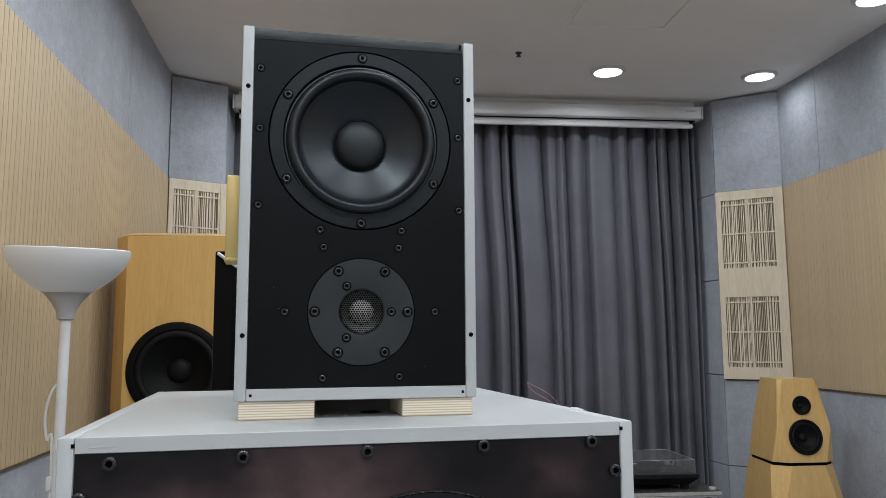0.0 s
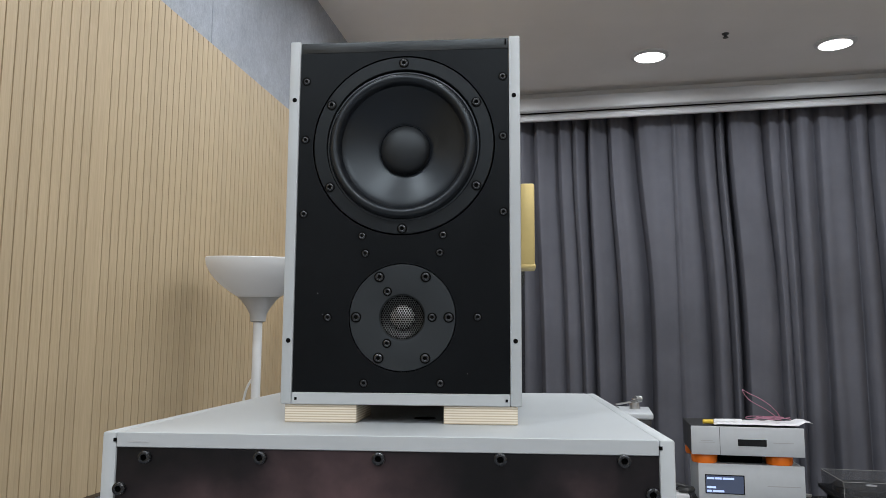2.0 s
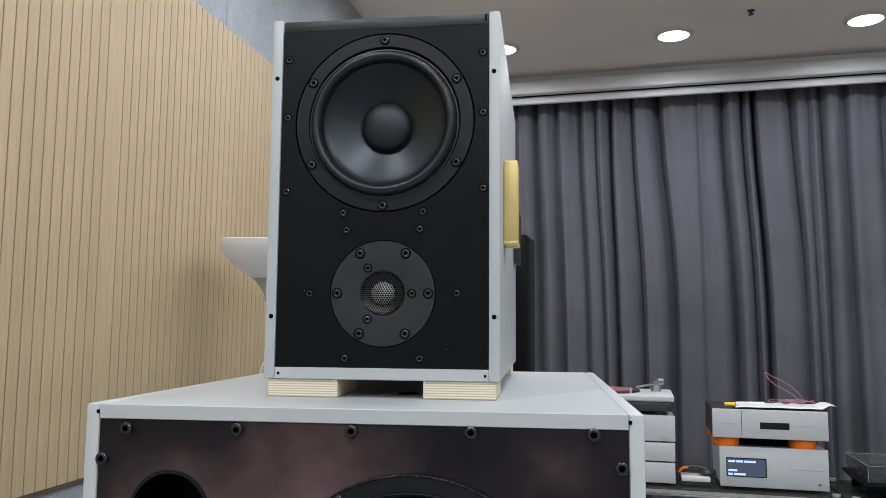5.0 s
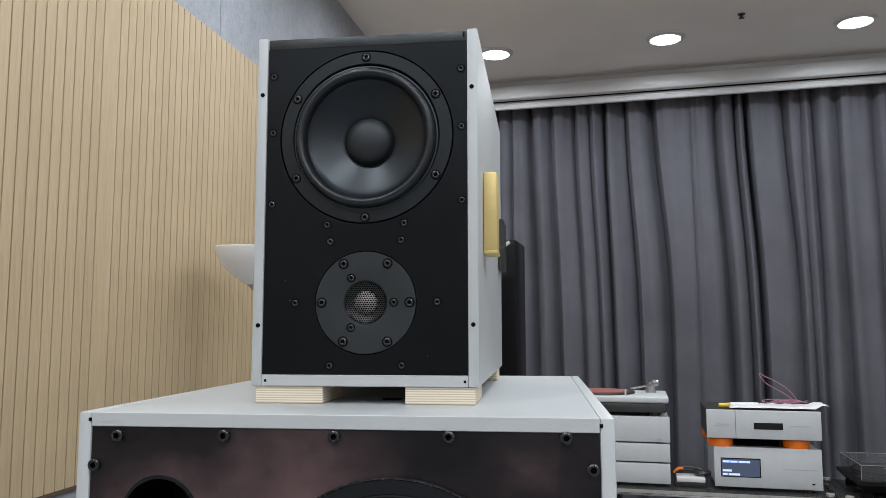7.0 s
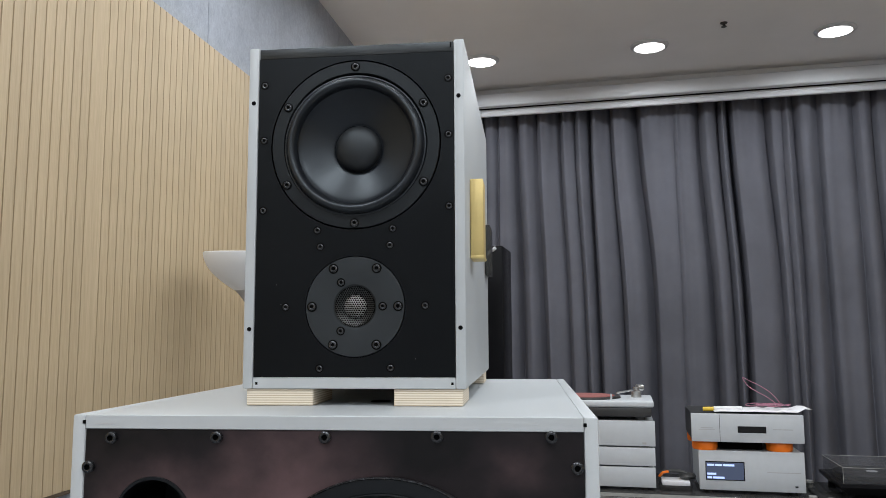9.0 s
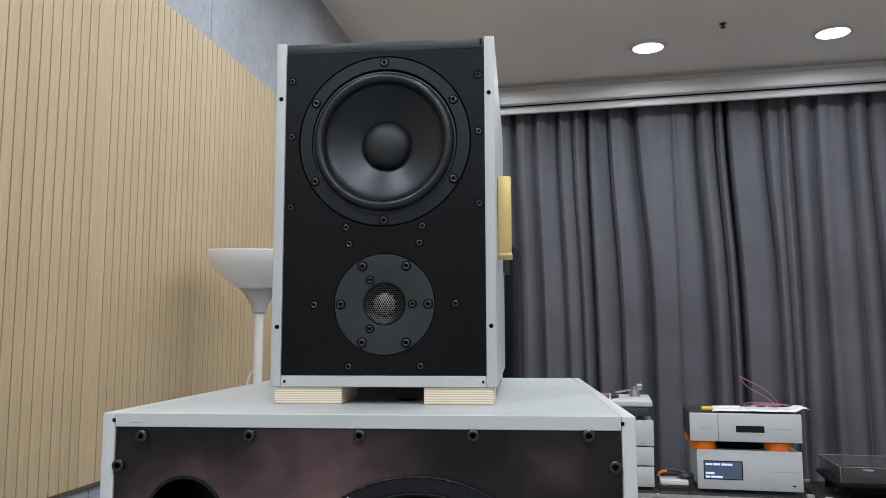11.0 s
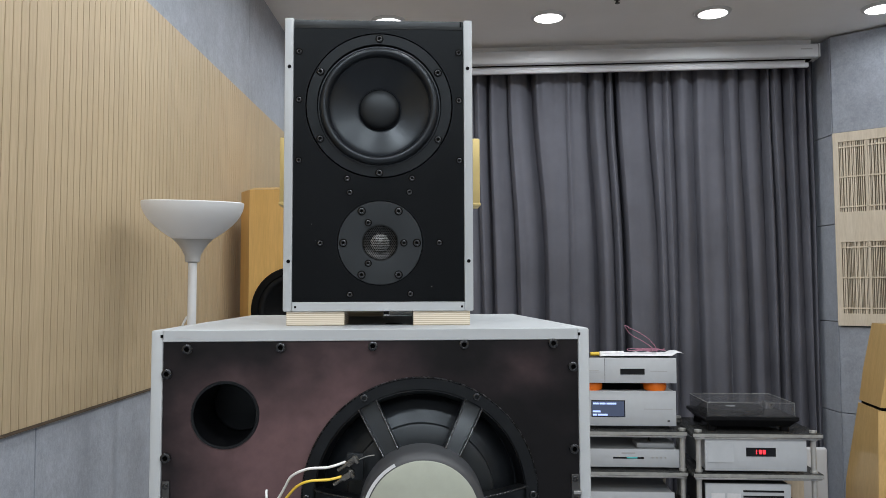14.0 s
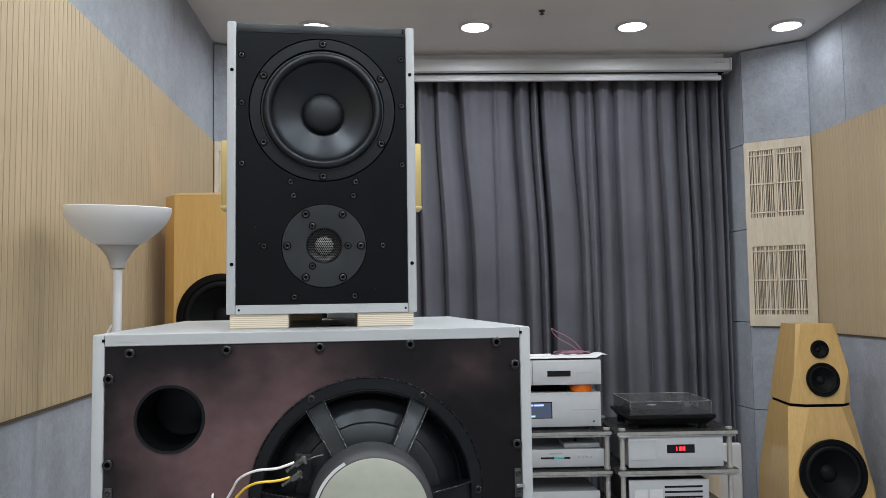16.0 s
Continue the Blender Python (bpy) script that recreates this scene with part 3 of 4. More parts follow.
# ---- the two-way loudspeaker ----
def two_way(m):
    s = thing("loudspeaker", m, "white two-way loudspeaker with black front, upside-down drivers", "loudspeaker")
    B, T, W, D = 1.469, 1.806, 0.1078, 0.395
    t = 0.0102
    # white shell: sides run to the top, bottom between them
    for sx in (-1, 1):
        a, b = sorted((sx * W, sx * (W - t)))
        part("side_panel", box_bm(a, b, 0.0, D, B, T, bevel=0.0016, seg=2), WHITE, s)
    part("bottom_panel", box_bm(-W + t, W - t, 0.0006, D - 0.001, B, B + 0.0105, bevel=0.0006, seg=1), WHITE, s)
    part("top_panel", box_bm(-W + t + 0.0003, W - t - 0.0003, 0.0022, D - 0.002, T - 0.0115, T - 0.0012, bevel=0.0008, seg=2), TOP_EDGE, s, "black top panel with a worn edge")
    part("back_panel", box_bm(-W + t, W - t, D - 0.012, D - 0.003, B + 0.0105, T - 0.0115), BAFFLE, s)
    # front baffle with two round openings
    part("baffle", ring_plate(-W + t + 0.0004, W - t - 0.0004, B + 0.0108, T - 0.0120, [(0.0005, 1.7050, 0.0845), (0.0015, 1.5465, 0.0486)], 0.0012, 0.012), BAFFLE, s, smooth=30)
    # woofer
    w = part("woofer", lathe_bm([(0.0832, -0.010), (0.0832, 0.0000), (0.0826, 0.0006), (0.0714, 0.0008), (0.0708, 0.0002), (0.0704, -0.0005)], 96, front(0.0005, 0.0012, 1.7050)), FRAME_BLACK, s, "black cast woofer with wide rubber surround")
    wf = front(0.0005, 0.0012, 1.7035)
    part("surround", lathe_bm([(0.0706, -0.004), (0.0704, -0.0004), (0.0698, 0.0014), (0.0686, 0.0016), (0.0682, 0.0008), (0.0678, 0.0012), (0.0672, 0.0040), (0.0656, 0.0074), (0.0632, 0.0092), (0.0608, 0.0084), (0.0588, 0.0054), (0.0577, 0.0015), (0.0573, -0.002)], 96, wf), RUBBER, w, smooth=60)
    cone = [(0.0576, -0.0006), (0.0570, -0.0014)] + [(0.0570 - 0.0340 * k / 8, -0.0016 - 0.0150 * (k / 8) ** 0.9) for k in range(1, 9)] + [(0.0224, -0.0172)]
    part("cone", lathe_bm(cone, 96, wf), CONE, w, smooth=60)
    dome = [(0.0233, -0.0175), (0.0233, -0.0156), (0.0228, -0.0148)] + [(0.0228 * math.cos(a), -0.0148 + 0.0100 * math.sin(a)) for a in [k * math.pi / 20 for k in range(1, 10)]] + [(0.0, -0.0048)]
    part("dust_cap", lathe_bm(dome, 72, wf), CAP, w, smooth=60)
    part("cap_bead", lathe_bm([(0.0231, -0.0164), (0.0233, -0.0150), (0.0238, -0.0146), (0.0243, -0.0152), (0.0245, -0.0172)], 72, wf), RUBBER, w, smooth=60)
    for a in (90, 150, 210, 270, 330, 30):
        x, z = 0.0005 + 0.0778 * math.cos(radians(a)), 1.7045 + 0.0778 * math.sin(radians(a))
        piece("screw_seat", SEAT, w, front(x, 0.0003, z) @ Matrix.Scale(1.12, 4))
        piece("screw", SCREW_M, w, front(x, 0.0003, z))
    # tweeter
    tx, tz = 0.0015, 1.5465
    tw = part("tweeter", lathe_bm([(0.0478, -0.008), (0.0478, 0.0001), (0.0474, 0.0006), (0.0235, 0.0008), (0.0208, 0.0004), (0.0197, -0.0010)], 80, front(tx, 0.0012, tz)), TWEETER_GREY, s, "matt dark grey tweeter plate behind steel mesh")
    part("horn", lathe_bm([(0.0199, -0.0010), (0.0170, -0.0046), (0.0130, -0.0062), (0.0, -0.0062)], 48, front(tx, 0.0012, tz)), GROOVE, tw)
    part("dome_mesh", hex_mesh(bmesh.new(), 0.0, 0.0110, 0.00128, 0.78, lambda r: 0.0030 - 0.0054 * (r / 0.0116) ** 2), MESH, tw, "fine steel mesh dome", None, front(tx, 0.0012, tz))
    part("dome", lathe_bm([(0.0104, -0.0056), (0.0092, -0.0046), (0.0062, -0.0020), (0.0033, -0.0007), (0.0, -0.0003)], 36, front(tx, 0.0012, tz)), GROOVE, tw)
    part("rim_mesh", hex_mesh(bmesh.new(), 0.0114, 0.0192, 0.00125, 0.70, lambda r: -0.0034 + 0.0036 * max(0, (r - 0.0116) / 0.0076) ** 1.6), RIM_BLACK, tw, "", None, front(tx, 0.0012, tz))
    for dx, dz in ((-0.021, 0.0362), (0.021, 0.0362), (-0.0418, 0), (0.0418, 0), (-0.021, -0.0362), (0.021, -0.0362)):
        piece("screw_seat", SEAT, tw, front(tx + dx, 0.0003, tz + dz) @ Matrix.Scale(1.15, 4))
        piece("screw", SCREW_M, tw, front(tx + dx, 0.0003, tz + dz))
    for dx, dz in ((-0.0135, 0.023), (0.0270, 0), (-0.0135, -0.0232)):
        piece("screw_seat", SEAT, tw, front(tx + dx, 0.0003, tz + dz))
        piece("screw", SCREW_S, tw, front(tx + dx, 0.0003, tz + dz))
    screws(s, SCREW_S, [(-0.0915, 1.767), (0.092, 1.7675), (-0.0913, 1.711), (0.0922, 1.7115), (-0.0911, 1.641), (0.0923, 1.6415), (-0.0362, 1.6203), (0.0378, 1.6208), (-0.0330, 1.6043), (0.0350, 1.6048), (-0.0665, 1.5463), (0.0690, 1.5468), (-0.0325, 1.488), (0.0360, 1.4885)], 0.0012)
    # fixing holes in the white edges
    hole = mesh_of("fixing_screw", lathe_bm([(0.0, 0.0003), (0.0012, 0.0004), (0.0013, 0.0002), (0.0021, 0.0003), (0.0021, -0.0005)], 16), GROOVE)
    for x, z in ((-0.1022, 1.749), (0.1022, 1.749), (-0.1018, 1.5255), (0.1025, 1.5258)):
        piece("fixing_screw", hole, s, front(x, -0.0002, z))
    for x in (-0.0938, 0.0945):
        part("corner_mark", box_bm(x - 0.0011, x + 0.0011, 0.0002, 0.002, 1.4728, 1.4752), GROOVE, s)
    part("corner_mark", box_bm(0.0940, 0.0955, 0.0012, 0.003, 1.7985, 1.8035), GROOVE, s)
    for x, z in ((-0.0760, 1.568), (-0.0712, 1.549), (0.060, 1.497)):
        part("dust_speck", lathe_bm([(0.0, 0.0002), (0.00032, 0.0001), (0.00032, 0.0)], 8, front(x, 0.0012, z)), INK, s)
    # gold grips on both sides
    for sx in (-1, 1):
        a, b = sorted((sx * (W + 0.0002), sx * (W + 0.0140)))
        g = part("grip", box_bm(a, b, 0.058, 0.094, 1.5985, 1.6790, bevel=0.0018, seg=2), GOLD, s, "brushed gold metal grip block")
        a, b = sorted((sx * (W + 0.0002), sx * (W + 0.0148)))
        part("lip", box_bm(a, b, 0.0572, 0.0935, 1.5960, 1.5995, bevel=0.001), GOLD, g)
    part("rear_knob", box_bm(W + 0.0002, W + 0.0085, 0.315, 0.375, 1.598, 1.668, bevel=0.0035, seg=2), SHELF_GLASS, s, "clear plastic fitting")
    return s


def ring_plate(x0, x1, z0, z1, holes, y0, y1):
    """A flat plate with round openings cut through it, its front at y0."""
    bm = bmesh.new()
    loops = []
    seg = 72
    outer = [bm.verts.new((x, y0, z)) for x, z in ((x0, z0), (x1, z0), (x1, z1), (x0, z1))]
    edges = [bm.edges.new((outer[i], outer[(i + 1) % 4])) for i in range(4)]
    for cx, cz, r in holes:
        ring = [bm.verts.new((cx + r * math.cos(2 * math.pi * i / seg), y0, cz + r * math.sin(2 * math.pi * i / seg))) for i in range(seg)]
        edges += [bm.edges.new((ring[i], ring[(i + 1) % seg])) for i in range(seg)]
    bmesh.ops.triangle_fill(bm, use_beauty=True, use_dissolve=False, edges=edges)
    faces = list(bm.faces)
    ext = bmesh.ops.extrude_face_region(bm, geom=faces)
    for v in ext["geom"]:
        if isinstance(v, bmesh.types.BMVert):
            v.co.y = y1
    return bm


SPEAKER_M = STAND
two_way(SPEAKER_M)


def ply_foot(x0, x1, y0, y1, label):
    solid("plywood_foot", box_bm(x0, x1, y0, y1, 1.453, 1.469, bevel=0.0006, seg=1), PLY, label, "spacer block", "plywood feet under the loudspeaker", m=STAND)


ply_foot(-0.104, -0.039, 0.003, 0.075, "layered birch plywood block under the loudspeaker front")
ply_foot(0.039, 0.104, 0.003, 0.075, "layered birch plywood block under the loudspeaker front")
ply_foot(-0.104, -0.004, 0.335, 0.392, "wide birch plywood block under the loudspeaker rear")
ply_foot(0.052, 0.104, 0.335, 0.392, "birch plywood block under the loudspeaker rear")


# ---- the bass cabinet ----
SUB_M = STAND @ pose(-0.0022, -0.0855, 0, 0, 0, 0.4)


def bass_cabinet(m):
    s = thing("bass_cabinet", m, "white bass cabinet with cloudy dark plate and reversed woofer", "subwoofer")
    W, B, T, D, t = 0.2222, 1.117, 1.453, 0.525, 0.0118
    for sx in (-1, 1):
        a, b = sorted((sx * W, sx * (W - t)))
        part("side_panel", box_bm(a, b, 0.0, D, B, T, bevel=0.0022, seg=2), WHITE, s)
    part("top_panel", box_bm(-W + t, W - t, 0.0, D, T - t, T - 0.0002, bevel=0.0005, seg=1), WHITE, s)
    part("bottom_panel", box_bm(-W + t, W - t, 0.0, D, B, B + t, bevel=0.0005, seg=1), WHITE, s)
    part("back_panel", box_bm(-W + t, W - t, D - 0.012, D - 0.002, B + t, T - t), BAFFLE, s)
    cx, cz = 0.0475, 1.285
    px, pz, pr = -0.1485, 1.368, 0.0318
    part("front_plate", ring_plate(-W + t + 0.0004, W - t - 0.0004, B + t + 0.0004, T - t - 0.0004, [(cx, cz, 0.106), (px, pz, pr)], 0.0014, 0.012), PLATE, s, "dark plate with cloudy reddish-brown patches", 30)
    # bass reflex port
    part("port", lathe_bm([(pr + 0.0022, 0.0003), (pr + 0.0018, 0.0012), (pr - 0.0006, 0.0010), (pr - 0.0014, -0.001), (pr - 0.0014, -0.086)], 64, front(px, 0.0014, pz)), BASKET, s, "round black port tube")
    # end wall coloured paler than the tube, in place of light falling on it
    part("port_end", lathe_bm([(0.0, -0.082), (0.024, -0.0825), (0.0295, -0.084), (pr - 0.0010, -0.087), (0.0, -0.088)], 48, front(px, 0.0014, pz)), TWEETER_GREY, s)
    # reversed woofer: basket and magnet look outwards
    f = front(cx, 0.0014, cz)
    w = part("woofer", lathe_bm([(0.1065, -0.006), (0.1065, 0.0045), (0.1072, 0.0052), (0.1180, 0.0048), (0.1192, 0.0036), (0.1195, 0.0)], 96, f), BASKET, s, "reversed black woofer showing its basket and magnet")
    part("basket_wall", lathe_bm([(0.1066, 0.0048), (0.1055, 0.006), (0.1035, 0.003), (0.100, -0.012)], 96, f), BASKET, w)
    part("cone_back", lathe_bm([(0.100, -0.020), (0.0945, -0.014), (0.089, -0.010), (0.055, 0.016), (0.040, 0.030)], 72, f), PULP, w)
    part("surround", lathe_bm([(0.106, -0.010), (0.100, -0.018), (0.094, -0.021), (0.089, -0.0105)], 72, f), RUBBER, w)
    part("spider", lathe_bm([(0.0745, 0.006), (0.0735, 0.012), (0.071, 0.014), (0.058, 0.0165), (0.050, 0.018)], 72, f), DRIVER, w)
    part("magnet", lathe_bm([(0.045, 0.026), (0.0590, 0.034), (0.0596, 0.037), (0.0592, 0.060), (0.0586, 0.0680), (0.0574, 0.0735), (0.0552, 0.0775), (0.0530, 0.0792), (0.0510, 0.0795)], 80, f), MAGNET, w, "satin grey magnet ring")
    part("magnet_cap", lathe_bm([(0.0522, 0.0772), (0.0518, 0.0800), (0.0506, 0.0808), (0.0, 0.0812)], 80, f), SAGE, w, "flat sage-grey magnet cap")
    arc = bmesh.new()
    n = 14
    vs = [[arc.verts.new(f @ Vector((r * math.cos(a), r * math.sin(a), 0.0797))) for r in (0.0530, 0.0560)] for a in [radians(118 + 55 * k / n) for k in range(n + 1)]]
    for a, b in zip(vs, vs[1:]):
        arc.faces.new((a[0], a[1], b[1], b[0]))
    part("paint_mark", arc, HOUSING, w, "white curved paint mark")
    spoke = bmesh.new()
    sections = []
    for k in range(7):
        q = k / 6
        r, hgt, half = 0.107 - 0.050 * q, 0.004 + 0.034 * q ** 0.8, 0.0094 - 0.0022 * q
        sections.append([spoke.verts.new((r, yy, h)) for yy, h in ((-half - 0.0012, hgt - 0.012), (-half - 0.0012, hgt + 0.0055), (-half + 0.0002, hgt + 0.0055), (-half + 0.0006, hgt), (half - 0.0006, hgt), (half - 0.0002, hgt + 0.0055), (half + 0.0012, hgt + 0.0055), (half + 0.0012, hgt - 0.012))])
    for a, b in zip(sections, sections[1:]):
        for i in range(8):
            spoke.faces.new((a[i], a[(i + 1) % 8], b[(i + 1) % 8], b[i]))
    spoke.faces.new(sections[0])
    spoke.faces.new(sections[-1])
    sm = mesh_of("spoke", spoke, BASKET, 30)
    # round metal beads added along the ribs so they catch a highlight
    rib = bmesh.new()
    for sy in (-1, 1):
        tube(rib, [(0.107 - 0.050 * q, sy * (0.0094 - 0.0022 * q + 0.0005), 0.0098 + 0.034 * q ** 0.8) for q in (0.0, 0.25, 0.5, 0.75, 1.0)], 0.0010, 8)
    ribs = mesh_of("spoke_rib", rib, SCREW, 60)
    # metal bead added to give the flange rim its thin highlight
    part("flange_glint", lathe_bm([(0.1178, 0.0040), (0.1182, 0.0054), (0.1189, 0.0058), (0.1196, 0.0052), (0.1198, 0.0030)], 96, f), SCREW, w, smooth=60)
    for a in range(0, 360, 60):
        piece("spoke", sm, w, f @ pose(0, 0, 0, 0, 0, a))
        piece("spoke_rib", ribs, w, f @ pose(0, 0, 0, 0, 0, a))
        x, z = cx + 0.1140 * math.cos(radians(a)), cz + 0.1140 * math.sin(radians(a))
        piece("screw", SCREW_L, w, front(x, -0.0020, z) @ Matrix.Scale(0.8, 4))
    # terminals with two wires
    term = part("terminal_block", box_bm(-0.020, -0.004, -0.028, -0.022, 1.308, 1.334, bevel=0.001), DRIVER, w, m=pose(-0.005, 0, 0))
    for k, (x, z) in enumerate(((-0.020, 1.327), (-0.024, 1.3135))):
        clip = box_bm(x - 0.006, x + 0.007, -0.0325, -0.0275, z - 0.0028, z + 0.0028, bevel=0.0008)
        box(clip, x + 0.003, x + 0.006, -0.036, -0.027, z - 0.0042, z + 0.0042, bevel=0.0006)
        lathe(clip, [(0.0, 0.0), (0.0018, 0.0), (0.0018, 0.010), (0.0, 0.010)], 10, pose(x - 0.006, -0.030, z, 0, -90, 0))
        part("terminal", clip, TIN, w, "tinned spade terminal", m=Matrix.Translation((x, -0.03, z)) @ Matrix.Rotation(radians(-32), 4, "Y") @ Matrix.Translation((-x, 0.03, -z)))
    part("lead", tube(bmesh.new(), [(-0.014, -0.030, 1.328), (-0.006, -0.034, 1.332), (0.002, -0.037, 1.334)], 0.0006), STEEL, w)
    part("white_wire", tube(bmesh.new(), [(-0.026, -0.030, 1.3265), (-0.042, -0.034, 1.3225), (-0.062, -0.033, 1.321), (-0.078, -0.026, 1.313), (-0.086, -0.018, 1.300), (-0.093, -0.012, 1.288), (-0.100, -0.010, 1.279), (-0.1045, -0.006, 1.283), (-0.1065, -0.001, 1.291), (-0.1062, 0.004, 1.2935)], 0.0013), CABLE_WHITE, w, "white insulated wire")
    part("yellow_wire", tube(bmesh.new(), [(-0.030, -0.030, 1.3125), (-0.042, -0.033, 1.3105), (-0.060, -0.033, 1.3095), (-0.072, -0.028, 1.304), (-0.082, -0.020, 1.293), (-0.092, -0.013, 1.279), (-0.100, -0.008, 1.268), (-0.104, 0.002, 1.262)], 0.0013), YELLOW, w, "yellow insulated wire")
    # plate screws, clips and marks
    screws(s, SCREW_L, [(-0.1865, 1.4338), (-0.0938, 1.435), (-0.001, 1.4357), (0.0922, 1.4367), (0.1845, 1.4372), (-0.2060, 1.4095), (0.2047, 1.4132), (-0.2060, 1.3265), (0.2050, 1.3295)], 0.0014, False)
    for sx in (-1, 1):
        c = part("clip", box_bm(sx * 0.2055 - 0.0038, sx * 0.2055 + 0.0038, -0.001, 0.0014, 1.274, 1.304, bevel=0.0006), DARK_METAL, s, "small dark metal clip")
        part("clip_tab", box_bm(sx * 0.2075 - 0.0042, sx * 0.2075 + 0.0042, -0.004, -0.001, 1.2845, 1.288, bevel=0.0005), STEEL, c)
        for z in (1.279, 1.299):
            piece("rivet", SCREW_S, c, front(sx * 0.2055, -0.0008, z))
        part("corner_mark", box_bm(sx * 0.2115 - 0.0013, sx * 0.2115 + 0.0013, -0.0004, 0.001, 1.4455, 1.4483), GROOVE, s)
    part("scratch", box_bm(-0.201, -0.184, -0.0003, 0.0006, 1.4452, 1.4457), INK, s)
    part("scratch", box_bm(-0.195, -0.190, -0.0003, 0.0006, 1.4457, 1.4463), INK, s)
    part("cable_hole", lathe_bm([(0.0, 0.0004), (0.010, 0.0005), (0.0105, 0.0), (0.0, 0.0)], 28, pose(0.02, 0.140, T)), GROOVE, s)
    for x, y in ((-0.006, 0.120), (0.036, 0.120), (-0.006, 0.162), (0.036, 0.162)):
        part("cable_screw", lathe_bm([(0.0, 0.0008), (0.0016, 0.0006), (0.002, 0.0)], 12, pose(x, y, T)), STEEL, s)
    return s


bass_cabinet(SUB_M)
ped = thing("pedestal", STAND @ pose(0, -0.07, 0), "plain dark pedestal carrying the bass cabinet", "pedestal")
part("body", box_bm(-0.20, 0.20, 0.0, 0.49, 0.02, 1.097, bevel=0.004), DARK_METAL, ped)
part("top_board", box_bm(-0.21, 0.21, -0.005, 0.50, 1.097, 1.117, bevel=0.003), DARK_METAL, ped)
part("plinth", box_bm(-0.19, 0.19, 0.01, 0.48, 0.0, 0.02), GROOVE, ped)


# plain white block added for an unidentified pale shape in the gap
cb = thing("white_box", STAND @ pose(0.034, 0.405, 1.453), "small white box behind the loudspeaker", "cable box")
part("case", box_bm(-0.030, 0.030, 0.0, 0.024, 0.0, 0.0145, bevel=0.002), HOUSING, cb)
part("lid", box_bm(-0.0305, 0.0305, -0.0005, 0.0245, 0.0145, 0.0175, bevel=0.001), HOUSING, cb)

# ---- floor lamp ----
def floor_lamp(x, y):
    l = thing("floor_lamp", pose(x, y, 0), "white uplighter floor lamp with plastic bowl shade, unlit", "floor lamp")
    part("base", lathe_bm([(0.0, 0.0), (0.135, 0.0), (0.137, 0.008), (0.120, 0.018), (0.030, 0.030), (0.0, 0.030)], 48), LAMP_METAL, l)
    part("pole", lathe_bm([(0.0, 0.02), (0.0112, 0.02), (0.0112, 1.575), (0.0, 1.575)], 24), LAMP_METAL, l)
    part("collar", lathe_bm([(0.0115, 1.570), (0.0185, 1.573), (0.0205, 1.590), (0.030, 1.608), (0.042, 1.624), (0.0525, 1.634), (0.0, 1.634)], 40), LAMP_GREY, l, "grey flared collar")
    r0, h0 = 0.0525, 1.634
    bowl = [(0.0, h0)] + [(r0 + 0.0775 * (1 - (1 - q) ** 2.0), h0 + 0.095 * q) for q in [k / 18 for k in range(19)]]
    inner = [(max(0.0, r - 0.003), h + 0.002) for r, h in reversed(bowl)]
    lean = Matrix.Translation((0, 0, h0)) @ Matrix.Rotation(radians(4.5), 4, Vector((0.94, 0.346, 0))) @ Matrix.Translation((0, 0, -h0))
    part("shade", lathe_bm(bowl + inner, 64, lean), SHADE, l, "white frosted bowl shade", 50)
    part("cord", tube(bmesh.new(), [(-0.010, -0.004, 1.43), (-0.022, -0.006, 1.405), (-0.030, -0.006, 1.36), (-0.024, -0.006, 1.31), (-0.013, -0.005, 1.29), (-0.013, -0.004, 0.9), (-0.014, -0.004, 0.1)], 0.0030), CABLE_WHITE, l)
    part("switch", box_bm(-0.020, -0.008, -0.012, 0.004, 1.20, 1.232, bevel=0.003), LAMP_METAL, l)
    return l


floor_lamp(-0.664, 1.105)


# ---- background loudspeakers ----
def driver(parent, m, r, name, label=""):
    """A cone driver with trim ring, surround, cone and dust cap."""
    d = part(name, lathe_bm([(r, -0.002), (r, 0.003), (r * 0.97, 0.006), (r * 0.85, 0.005), (r * 0.83, 0.001)], 56, m), RING_BLACK, parent, label)
    part("surround", lathe_bm([(r * 0.83, 0.001), (r * 0.79, r * 0.045), (r * 0.74, r * 0.05), (r * 0.70, r * 0.02), (r * 0.68, -0.004)], 56, m), FOAM_BLACK, d, "", 60)
    part("cone", lathe_bm([(r * 0.69, -0.004), (r * 0.5, -r * 0.16), (r * 0.26, -r * 0.30), (r * 0.2, -r * 0.31)], 56, m), RING_BLACK, d, "", 60)
    part("dust_cap", lathe_bm([(r * 0.26, -r * 0.30), (r * 0.22, -r * 0.24), (r * 0.12, -r * 0.19), (0.0, -r * 0.175)], 40, m), FOAM_BLACK, d, "", 60)
    return d


